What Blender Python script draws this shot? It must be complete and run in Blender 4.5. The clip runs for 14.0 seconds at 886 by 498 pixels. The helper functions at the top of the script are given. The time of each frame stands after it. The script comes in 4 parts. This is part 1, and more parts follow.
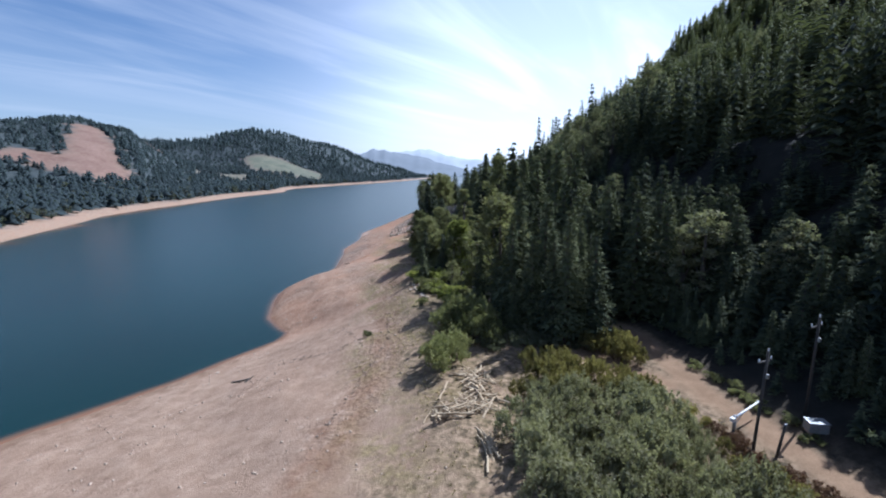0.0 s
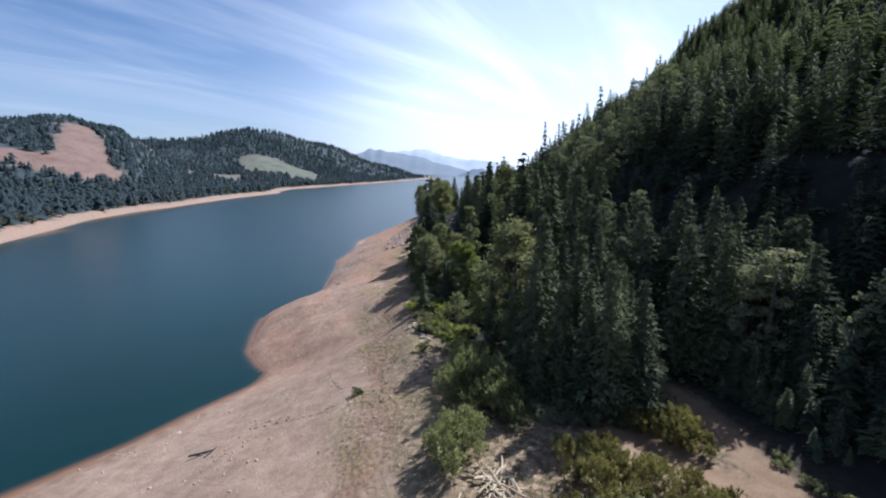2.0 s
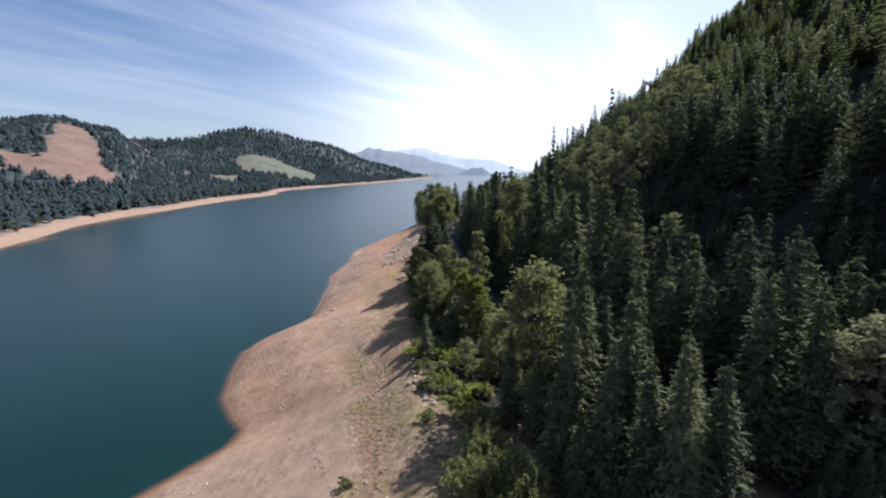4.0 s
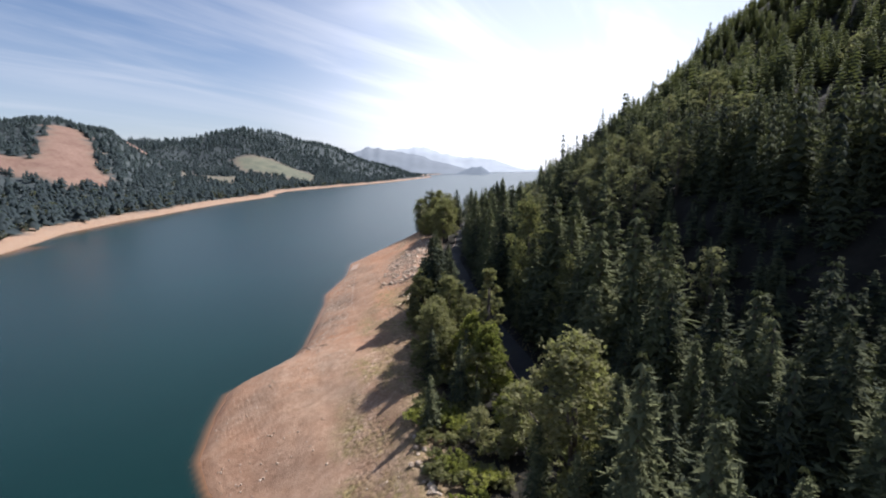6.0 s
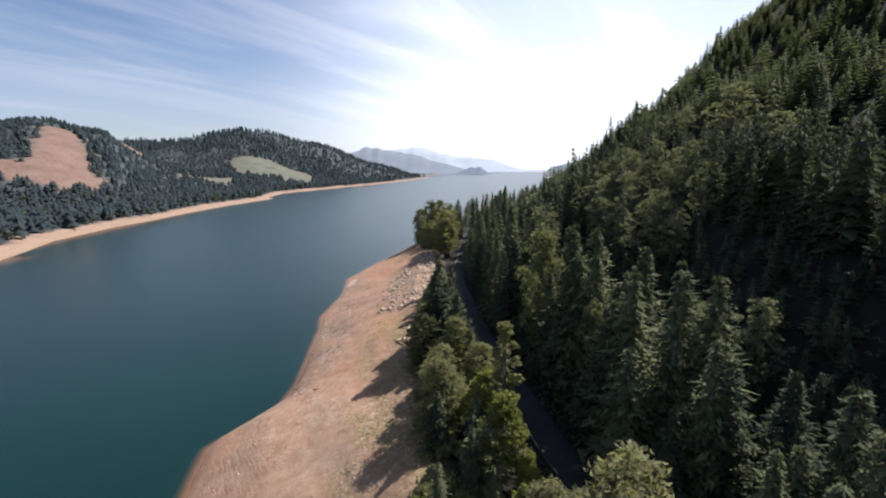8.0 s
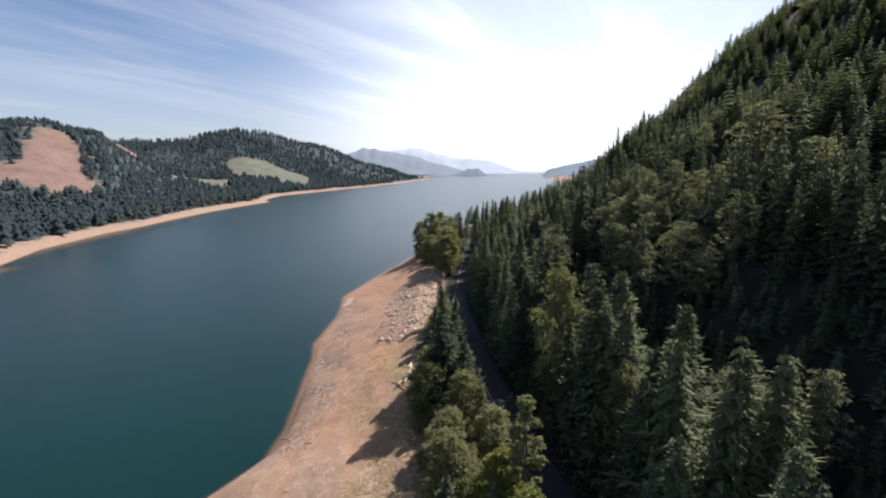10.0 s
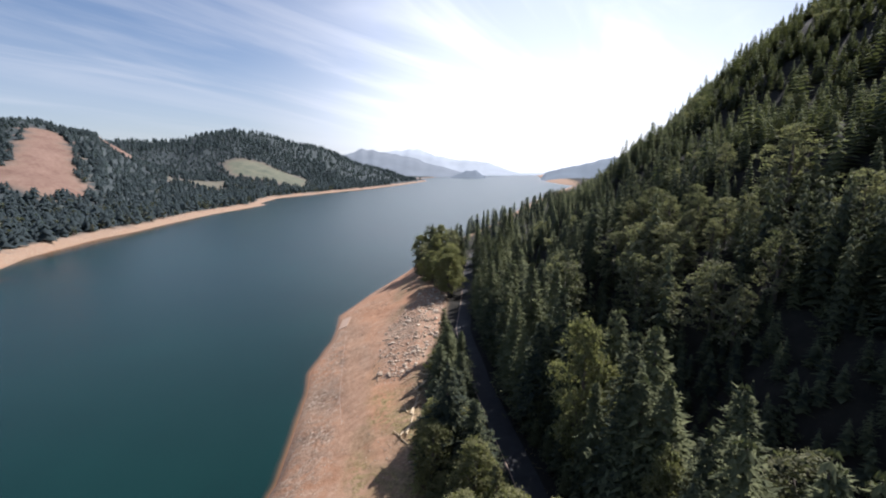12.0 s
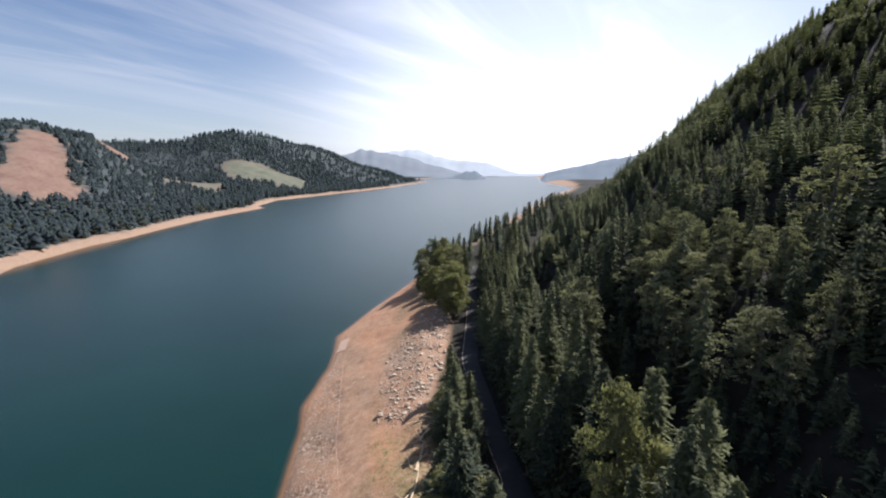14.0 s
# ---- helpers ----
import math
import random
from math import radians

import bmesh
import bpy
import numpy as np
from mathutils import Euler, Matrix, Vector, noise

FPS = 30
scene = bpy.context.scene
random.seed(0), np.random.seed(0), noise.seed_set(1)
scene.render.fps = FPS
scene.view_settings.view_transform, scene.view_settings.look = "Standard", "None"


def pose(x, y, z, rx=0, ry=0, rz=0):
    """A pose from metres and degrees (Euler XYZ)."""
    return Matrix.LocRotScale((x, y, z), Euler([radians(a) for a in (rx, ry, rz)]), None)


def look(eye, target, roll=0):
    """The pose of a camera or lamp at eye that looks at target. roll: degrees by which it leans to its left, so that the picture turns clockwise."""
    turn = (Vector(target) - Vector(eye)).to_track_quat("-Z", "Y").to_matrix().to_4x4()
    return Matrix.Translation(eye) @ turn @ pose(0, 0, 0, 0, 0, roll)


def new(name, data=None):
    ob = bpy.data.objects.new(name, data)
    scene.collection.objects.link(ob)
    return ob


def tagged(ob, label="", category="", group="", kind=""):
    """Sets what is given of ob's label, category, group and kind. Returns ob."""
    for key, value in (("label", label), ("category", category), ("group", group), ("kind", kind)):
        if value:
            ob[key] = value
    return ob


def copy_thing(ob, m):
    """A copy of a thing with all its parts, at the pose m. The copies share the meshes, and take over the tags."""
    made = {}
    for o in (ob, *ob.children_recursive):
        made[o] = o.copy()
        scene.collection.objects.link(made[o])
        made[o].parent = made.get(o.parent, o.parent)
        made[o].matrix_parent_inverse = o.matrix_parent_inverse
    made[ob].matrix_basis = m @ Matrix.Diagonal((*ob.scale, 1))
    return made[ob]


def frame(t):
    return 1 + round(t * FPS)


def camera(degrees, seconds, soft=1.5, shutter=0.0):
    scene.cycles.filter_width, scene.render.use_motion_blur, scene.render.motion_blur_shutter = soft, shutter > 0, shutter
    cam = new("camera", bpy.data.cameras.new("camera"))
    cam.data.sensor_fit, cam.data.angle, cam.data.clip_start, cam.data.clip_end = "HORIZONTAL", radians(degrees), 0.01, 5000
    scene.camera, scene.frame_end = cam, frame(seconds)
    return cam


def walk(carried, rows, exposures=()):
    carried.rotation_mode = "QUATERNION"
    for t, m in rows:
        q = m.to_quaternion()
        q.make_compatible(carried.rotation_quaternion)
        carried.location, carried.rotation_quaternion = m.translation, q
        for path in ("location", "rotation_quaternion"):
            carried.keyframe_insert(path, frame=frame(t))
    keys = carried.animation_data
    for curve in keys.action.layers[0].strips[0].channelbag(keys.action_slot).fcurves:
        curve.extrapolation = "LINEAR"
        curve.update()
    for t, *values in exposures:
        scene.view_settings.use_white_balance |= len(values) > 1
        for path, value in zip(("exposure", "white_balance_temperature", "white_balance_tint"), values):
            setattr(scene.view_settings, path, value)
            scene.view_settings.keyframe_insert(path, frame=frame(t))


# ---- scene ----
cam = camera(90.0, 14.0, soft=2.05)
PATH = [
    (0, (-13.868, 0.338, 26.741), (-3.781, 98.342, 9.610), -1.033),
    (1, (-13.848, 5.441, 27.919), (-3.284, 103.401, 10.823), -0.845),
    (2, (-13.717, 10.586, 29.244), (-2.897, 108.504, 12.064), -0.814),
    (3, (-13.529, 15.680, 30.719), (-2.589, 113.558, 13.389), -0.873),
    (4, (-13.332, 20.652, 32.341), (-2.335, 118.492, 14.839), -0.969),
    (5, (-13.163, 25.450, 34.103), (-2.116, 123.256, 16.442), -1.060),
    (6, (-13.046, 30.047, 35.995), (-1.916, 127.822, 18.211), -1.113),
    (7, (-13.000, 34.437, 38.002), (-1.728, 132.182, 20.145), -1.109),
    (8, (-13.032, 38.634, 40.101), (-1.547, 136.352, 22.231), -1.040),
    (9, (-13.137, 42.675, 42.269), (-1.374, 140.367, 24.442), -0.908),
    (10, (-13.304, 46.618, 44.477), (-1.218, 144.287, 26.735), -0.729),
    (11, (-13.510, 50.544, 46.690), (-1.089, 148.190, 29.055), -0.527),
    (12, (-13.721, 54.555, 48.870), (-1.006, 152.181, 31.334), -0.342),
    (13, (-13.896, 58.773, 50.973), (-0.991, 156.383, 33.488), -0.220),
    (14, (-13.983, 63.345, 52.953), (-1.073, 160.946, 35.421), -0.224),
]
walk(cam, [(t, look(e, g, r)) for t, e, g, r in PATH], exposures=[(0, 0.70, 4950, 13), (3, 0.72, 5200, 14), (6, 0.82, 5780, 15.5), (14, 0.78, 5780, 15.5)])

# ---- sky and sun ----
SUN_AZ, SUN_EL = 58.0, 47.0        # azimuth clockwise from +y, elevation, degrees
sun_dir = Vector((math.sin(radians(SUN_AZ)) * math.cos(radians(SUN_EL)),
                  math.cos(radians(SUN_AZ)) * math.cos(radians(SUN_EL)), math.sin(radians(SUN_EL))))
sun_data = bpy.data.lights.new("sun", "SUN")
sun_data.energy, sun_data.angle, sun_data.color = 4.7, radians(0.53), (1.0, 0.93, 0.82)
sun = new("sun", sun_data)
sun.matrix_world = look(sun_dir * 100, (0, 0, 0))


class Nodes:
    """A node tree with short calls to add and link nodes."""
    def __init__(self, tree):
        self.t = tree

    def add(self, kind, links=(), **props):
        n = self.t.nodes.new(kind)
        for k, v in props.items():
            setattr(n, k, v)
        for key, v in dict(links).items():
            s = n.inputs[key]
            if hasattr(v, "is_output"):
                self.t.links.new(v, s)
            else:
                s.default_value = v
        return n

    def math(self, op, a, b=0.0, c=0.0, clamp=False):
        return self.add("ShaderNodeMath", {0: a, 1: b, 2: c}, operation=op, use_clamp=clamp).outputs[0]

    def noise(self, vec, scale, detail=4.0, rough=0.55, distort=0.0):
        return self.add("ShaderNodeTexNoise", {"Vector": vec, "Scale": scale, "Detail": detail, "Roughness": rough, "Distortion": distort}).outputs[0]

    def ramp(self, fac, *stops):
        n = self.add("ShaderNodeValToRGB", {0: fac})
        e = n.color_ramp.elements
        while len(e) < len(stops):
            e.new(0.5)
        for el, (p, c) in zip(e, stops):
            el.position, el.color = p, (*c, 1) if len(c) == 3 else c
        return n.outputs[0]

    def mix(self, fac, a, b, mode="MIX"):
        n = self.add("ShaderNodeMix", {0: fac}, data_type="RGBA", blend_type=mode)
        for i, v in ((6, a), (7, b)):
            if hasattr(v, "is_output"):
                self.t.links.new(v, n.inputs[i])
            else:
                n.inputs[i].default_value = (*v, 1)
        return n.outputs[2]

    def step(self, v, lo, hi):
        return self.add("ShaderNodeMapRange", {0: v, 1: lo, 2: hi, 3: 0.0, 4: 1.0}, interpolation_type="SMOOTHSTEP").outputs[0]


world = bpy.data.worlds.new("sky")
scene.world = world
world.use_nodes = True
world.node_tree.nodes.clear()
W = Nodes(world.node_tree)
sky = W.add("ShaderNodeTexSky", sky_type="NISHITA", sun_disc=False, sun_elevation=radians(SUN_EL), sun_rotation=radians(SUN_AZ),
            altitude=300.0, air_density=1.0, dust_density=1.3, ozone_density=1.0)
way = W.add("ShaderNodeTexCoord").outputs["Generated"]
sep = W.add("ShaderNodeSeparateXYZ", {0: way})
up = W.math("MAXIMUM", sep.outputs[2], 0.0)
den = W.math("ADD", up, 0.10)
px = W.math("DIVIDE", sep.outputs[0], den)
py = W.math("DIVIDE", sep.outputs[1], den)
# high cirrus drawn out into streaks, on a plane over the lake
flat = W.add("ShaderNodeCombineXYZ", {0: px, 1: py, 2: 0.0}).outputs[0]
turned = W.add("ShaderNodeMapping", {"Vector": flat, "Rotation": (0, 0, radians(40))}).outputs[0]
turned = W.add("ShaderNodeMapping", {"Vector": turned, "Scale": (1.5, 0.30, 1.0), "Location": (0.7, 0.3, 0)}).outputs[0]
streak = W.step(W.noise(turned, 0.95, 7.0, 0.56, 1.1), 0.42, 0.74)
wide = W.step(W.noise(flat, 0.33, 3.0, 0.5, 0.4), 0.38, 0.70)
# thicker veil towards the lake's end and the sun
veil_dir = Vector((math.sin(radians(21)), math.cos(radians(21)), 0.10)).normalized()
dot = W.add("ShaderNodeVectorMath", {0: way, 1: tuple(veil_dir)}, operation="DOT_PRODUCT").outputs["Value"]
veil = W.step(dot, 0.76, 1.0)
low = W.math("SUBTRACT", 1.0, W.step(up, 0.0, 0.32))
streak = W.math("MULTIPLY", streak, W.step(up, 0.03, 0.22))
cloud = W.math("ADD", W.math("MULTIPLY", streak, 0.40), W.math("MULTIPLY", wide, 0.10))
ahead = W.step(dot, -0.35, 0.75)
cloud = W.math("ADD", cloud, W.math("MULTIPLY", W.math("MULTIPLY", low, ahead), 0.36))
cloud = W.math("ADD", cloud, W.math("MULTIPLY", veil, 0.42), clamp=True)
bright = W.math("ADD", 5.2, W.math("MULTIPLY", W.math("POWER", veil, 2.0), 4.0))
white = W.add("ShaderNodeVectorMath", {0: (1.0, 0.99, 0.97), "Scale": bright}, operation="SCALE").outputs[0]
thin = W.add("ShaderNodeVectorMath", {0: sky.outputs[0], "Scale": 0.66}, operation="SCALE").outputs[0]
shown = W.mix(cloud, thin, white)
back = W.add("ShaderNodeBackground", {0: shown, 1: 0.095})
W.t.links.new(back.outputs[0], W.add("ShaderNodeOutputWorld").inputs[0])


# ---- materials ----
def material(name):
    m = bpy.data.materials.new(name)
    m.use_nodes = True
    m.node_tree.nodes.clear()
    n = Nodes(m.node_tree)
    return m, n


def finish(n, colour, rough=0.9, bump=None, strength=0.4, distance=0.1, **more):
    links = {"Base Color": colour, "Roughness": rough}
    links.update({k.replace("_", " "): v for k, v in more.items()})
    if bump is not None:
        links["Normal"] = n.add("ShaderNodeBump", {"Height": bump, "Strength": strength, "Distance": distance}).outputs[0]
    b = n.add("ShaderNodeBsdfPrincipled", links)
    n.t.links.new(b.outputs[0], n.add("ShaderNodeOutputMaterial").inputs[0])
    return b


def foliage(name, dark, light, glow=0.35):
    """Leaves: varied from tree to tree and from clump to clump, with light let through."""
    m, n = material(name)
    pos = n.add("ShaderNodeNewGeometry")
    rnd = n.add("ShaderNodeObjectInfo").outputs["Random"]
    isl = pos.outputs["Random Per Island"]
    fine = n.noise(pos.outputs["Position"], 0.9, 3.0)
    broad = n.noise(pos.outputs["Position"], 0.07, 2.0)
    mixv = n.math("ADD", n.math("MULTIPLY", isl, 0.40), n.math("MULTIPLY", fine, 0.35))
    mixv = n.math("ADD", mixv, n.math("MULTIPLY", rnd, 0.36))
    mixv = n.math("ADD", mixv, n.math("MULTIPLY", n.math("SUBTRACT", broad, 0.5), 0.6), clamp=True)
    col = n.ramp(mixv, (0.22, dark), (0.80, light))
    d = n.add("ShaderNodeBsdfPrincipled", {"Base Color": col, "Roughness": 0.9, "Specular IOR Level": 0.04})
    tcol = n.mix(1.0, col, (1.0, 1.08, 0.66), "MULTIPLY")
    tr = n.add("ShaderNodeBsdfTranslucent", {"Color": tcol})
    s = n.add("ShaderNodeMixShader", {0: glow, 1: d.outputs[0], 2: tr.outputs[0]})
    n.t.links.new(s.outputs[0], n.add("ShaderNodeOutputMaterial").inputs[0])
    return m


NEEDLES = foliage("conifer_needles", (0.034, 0.043, 0.035), (0.160, 0.168, 0.086), 0.20)
LEAVES = foliage("broad_leaves", (0.115, 0.118, 0.062), (0.31, 0.295, 0.155), 0.50)
BRIGHT = foliage("maple_leaves", (0.120, 0.134, 0.042), (0.38, 0.375, 0.120), 0.54)
HILL_LEAVES = foliage("hill_leaves", (0.066, 0.074, 0.048), (0.31, 0.295, 0.185), 0.42)
RUSSET = foliage("russet_leaves", (0.075, 0.040, 0.030), (0.17, 0.10, 0.065), 0.35)
WILLOW = foliage("willow_leaves", (0.060, 0.056, 0.030), (0.40, 0.375, 0.235), 0.42)
BANK_WILLOW = foliage("bank_willow_leaves", (0.085, 0.090, 0.042), (0.36, 0.348, 0.165), 0.45)
YELLOWING = foliage("yellowing_leaves", (0.075, 0.066, 0.028), (0.36, 0.305, 0.120), 0.45)
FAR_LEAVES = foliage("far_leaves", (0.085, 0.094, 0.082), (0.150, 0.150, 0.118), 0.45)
# Haze over the far woods is put into this blue-grey, evened by translucency.
FAR_HAZED_GREEN = foliage("hazed_far_needles", (0.060, 0.076, 0.084), (0.072, 0.092, 0.097), 0.50)


def bark_material():
    m, n = material("bark")
    p = n.add("ShaderNodeNewGeometry").outputs["Position"]
    st = n.add("ShaderNodeMapping", {"Vector": p, "Scale": (6, 6, 0.8)}).outputs[0]
    v = n.noise(st, 2.0, 5.0)
    finish(n, n.ramp(v, (0.3, (0.05, 0.04, 0.032)), (0.7, (0.16, 0.13, 0.105))), 0.9, v, 0.6, 0.05)
    return m


BARK = bark_material()


def water_material():
    m, n = material("lake_water")
    p = n.add("ShaderNodeNewGeometry").outputs["Position"]
    a = n.noise(n.add("ShaderNodeMapping", {"Vector": p, "Scale": (1.0, 0.45, 1.0), "Rotation": (0, 0, 0.5)}).outputs[0], 0.9, 4.0, 0.6)
    b = n.noise(p, 0.02, 3.0)
    calm = n.math("MULTIPLY", n.step(n.add("ShaderNodeSeparateXYZ", {0: p}).outputs[1], 420.0, 60.0), 0.26)
    h = n.math("ADD", n.math("MULTIPLY", a, 0.7), n.math("MULTIPLY", b, 0.3))
    deep = n.ramp(b, (0.3, (0.0018, 0.0160, 0.0140)), (0.7, (0.0030, 0.0235, 0.0200)))
    shoal = n.add("ShaderNodeAttribute", attribute_name="shoal").outputs["Fac"]
    deep = n.mix(n.math("MULTIPLY", n.math("POWER", shoal, 1.8), 0.9), deep, (0.24, 0.120, 0.058))
    finish(n, deep, 0.27, h, calm, 0.3, IOR=1.33, Specular_IOR_Level=0.46)
    return m


WATER = water_material()


def ground_material():
    """Bare shore, gravel, grass, wood floor and felled slope, laid by the masks of the sheet."""
    m, n = material("shore_ground")
    p = n.add("ShaderNodeNewGeometry").outputs["Position"]
    zone = n.add("ShaderNodeSeparateColor", {0: n.add("ShaderNodeAttribute", attribute_name="cover").outputs[0]})
    grass, wood, felled = zone.outputs[0], zone.outputs[1], zone.outputs[2]
    zone2 = n.add("ShaderNodeSeparateColor", {0: n.add("ShaderNodeAttribute", attribute_name="soil").outputs[0]})
    red, gravel, track = zone2.outputs[0], zone2.outputs[1], zone2.outputs[2]
    big = n.noise(p, 0.05, 4.0, 0.6)
    mid = n.noise(p, 0.6, 5.0, 0.6)
    fine = n.noise(p, 6.0, 5.0, 0.7)
    grain = n.math("ADD", n.math("MULTIPLY", mid, 0.55), n.math("MULTIPLY", fine, 0.45))
    sand = n.ramp(grain, (0.35, (0.195, 0.130, 0.085)), (0.50, (0.285, 0.197, 0.133)), (0.65, (0.370, 0.266, 0.185)))
    clay = n.ramp(grain, (0.34, (0.295, 0.148, 0.080)), (0.66, (0.460, 0.258, 0.150)))
    col = n.mix(n.math("MULTIPLY", red, n.step(big, 0.20, 0.66)), sand, clay)
    vor = n.add("ShaderNodeTexVoronoi", {"Vector": p, "Scale": 2.6}).outputs["Color"]
    stone = n.ramp(n.add("ShaderNodeSeparateColor", {0: vor}).outputs[0], (0.0, (0.17, 0.115, 0.08)), (1.0, (0.38, 0.29, 0.21)))
    col = n.mix(n.math("MULTIPLY", gravel, n.step(mid, 0.35, 0.6)), col, stone)
    turf = n.ramp(n.noise(p, 1.6, 6.0, 0.75), (0.41, (0.080, 0.062, 0.032)), (0.50, (0.205, 0.146, 0.084)), (0.59, (0.345, 0.250, 0.155)))
    col = n.mix(n.math("MULTIPLY", grass, n.step(mid, 0.22, 0.52)), col, turf)
    meadow = n.add("ShaderNodeAttribute", attribute_name="cover").outputs["Alpha"]
    col = n.mix(meadow, col, n.ramp(n.noise(p, 0.05, 4.0), (0.3, (0.095, 0.105, 0.075)), (0.7, (0.155, 0.152, 0.105))))
    wear = n.add("ShaderNodeAttribute", attribute_name="wear")
    wsep = n.add("ShaderNodeSeparateColor", {0: wear.outputs[0]})
    rib, rust, tussock, stony = wsep.outputs[0], wsep.outputs[1], wsep.outputs[2], wear.outputs["Alpha"]
    cobble = n.add("ShaderNodeTexVoronoi", {"Vector": p, "Scale": 1.7})
    pick = n.add("ShaderNodeSeparateColor", {0: cobble.outputs["Color"]}).outputs[0]
    shingle = n.ramp(pick, (0.0, (0.155, 0.098, 0.064)), (0.7, (0.285, 0.198, 0.136)), (1.0, (0.46, 0.36, 0.265)))
    col = n.mix(n.math("MULTIPLY", stony, n.step(n.math("ADD", mid, n.math("MULTIPLY", fine, 0.5)), 0.50, 0.85)), col, shingle)
    earth = n.ramp(grain, (0.36, (0.135, 0.070, 0.040)), (0.62, (0.270, 0.155, 0.090)))
    col = n.mix(n.math("MULTIPLY", rust, n.step(n.noise(p, 0.45, 4.0, 0.7), 0.32, 0.62)), col, earth)
    sward = n.ramp(n.noise(p, 2.2, 5.0, 0.75), (0.40, (0.105, 0.082, 0.034)), (0.60, (0.300, 0.232, 0.105)))
    col = n.mix(n.math("MULTIPLY", tussock, n.step(n.noise(p, 0.9, 4.0, 0.7), 0.36, 0.62)), col, sward)
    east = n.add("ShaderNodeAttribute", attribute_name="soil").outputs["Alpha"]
    # Wood floor near black: the shade under the trees is put into its colour.
    litter_and_shade = n.ramp(grain, (0.3, (0.011, 0.011, 0.009)), (0.7, (0.032, 0.028, 0.021)))
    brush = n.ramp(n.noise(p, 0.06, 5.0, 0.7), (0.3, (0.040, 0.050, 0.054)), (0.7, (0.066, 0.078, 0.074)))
    litter_and_shade = n.mix(east, brush, litter_and_shade)
    col = n.mix(wood, col, litter_and_shade)
    cut = n.ramp(n.math("ADD", n.math("MULTIPLY", n.noise(p, 0.03, 4.0), 0.5), n.math("MULTIPLY", n.noise(p, 0.25, 4.0), 0.5)),
                 (0.3, (0.125, 0.072, 0.052)), (0.7, (0.25, 0.165, 0.125)))
    col = n.mix(felled, col, cut)
    col = n.mix(track, col, n.ramp(grain, (0.3, (0.180, 0.112, 0.062)), (0.7, (0.295, 0.196, 0.118))))
    hz = n.add("ShaderNodeSeparateXYZ", {0: p}).outputs[2]
    line = n.math("SINE", n.math("ADD", n.math("MULTIPLY", hz, 17.0), n.math("MULTIPLY", n.noise(p, 0.12, 3.0), 16.0)))
    line = n.math("MULTIPLY", line, n.math("MULTIPLY", n.math("SUBTRACT", 1.0, wood), n.math("MULTIPLY", n.step(hz, 7.0, 3.0), n.step(n.noise(p, 0.06, 2.0), 0.42, 0.62))))
    col = n.mix(n.math("MULTIPLY", n.math("ADD", line, 0.4), 0.07), col, n.mix(1.0, col, (0.55, 0.5, 0.45), "MULTIPLY"))
    dots = n.math("MULTIPLY", n.step(n.add("ShaderNodeTexVoronoi", {"Vector": p, "Scale": 1.3}).outputs["Distance"], 0.16, 0.06), n.step(n.noise(p, 0.35, 3.0), 0.5, 0.62))
    col = n.mix(n.math("MULTIPLY", dots, 0.22), col, (0.17, 0.13, 0.10))
    damp = n.step(n.math("ADD", hz, n.math("MULTIPLY", mid, 0.5)), 0.75, 0.1)
    col = n.mix(n.math("MULTIPLY", damp, 0.6), col, n.mix(1.0, col, (0.5, 0.42, 0.36), "MULTIPLY"))
    terrace = n.math("MULTIPLY", rib, n.math("SINE", n.math("ADD", n.math("MULTIPLY", hz, 30.0), n.math("MULTIPLY", n.noise(p, 0.16, 4.0, 0.65), 14.0))))
    col = n.mix(n.math("MULTIPLY", n.math("MAXIMUM", terrace, 0.0), 0.10), col, n.mix(1.0, col, (0.52, 0.46, 0.42), "MULTIPLY"))
    relief = n.math("ADD", grain, n.math("ADD", n.math("MULTIPLY", line, 0.05), n.math("MULTIPLY", terrace, -0.03)))
    relief = n.math("ADD", relief, n.math("MULTIPLY", stony, n.math("MULTIPLY", cobble.outputs["Distance"], -0.9)))
    finish(n, col, 0.95, relief, 0.8, 0.22, Specular_IOR_Level=0.2)
    return m


GROUND = ground_material()


# ---- the lie of the land ----
def curve(*pairs):
    a = np.array(pairs, float)
    return lambda v: np.interp(v, a[:, 0], a[:, 1])


shore_e = curve((-600, -520), (-100, -185), (0, -97), (48, -54), (59, -43), (65, -39), (72, -33.5), (75, -33), (78, -35.2), (84, -38.5), (95, -40.3),
                (102, -41), (107, -36.8), (112, -33.2), (120, -31.9), (133, -31.9), (150, -32.0), (160, -33), (172, -31), (180, -29.6), (190, -29.2),
                (203, -29.6), (210, -26.8), (216, -24.6), (230, -19.4), (249, -11), (266, -3.8), (285, 4), (330, 26), (400, 60), (467, 94), (700, 205), (1136, 439),
                (1300, 560), (1426, 560), (1800, 640), (2600, 900), (3800, 1300), (5200, 1700))
bank_e = curve((-600, -60), (0, -13), (30, -10), (60, -12), (110, -11.5), (140, -9), (165, -6), (190, -3), (210, -2), (240, 6), (285, 18), (467, 118), (1136, 470), (1426, 600), (5200, 1900))
toe_e = curve((-600, 26), (20, 13.0), (45, 12.8), (60, 13.5), (70, 15), (100, 16), (160, 17), (220, 29), (255, 43), (290, 63), (370, 108), (470, 165), (700, 300), (1136, 560), (1426, 700), (5200, 2500))
shore_w = curve((-600, -170), (100, -195), (205, -184), (250, -196), (290, -206), (337, -221), (409, -225), (450, -219), (510, -218), (591, -212), (680, -197), (735, -186), (756, -204),
                (900, -206), (1000, -165), (1120, -120), (1250, -60), (1500, 20), (2100, 185), (2250, 150), (2600, 160), (3600, 500), (5200, 900))

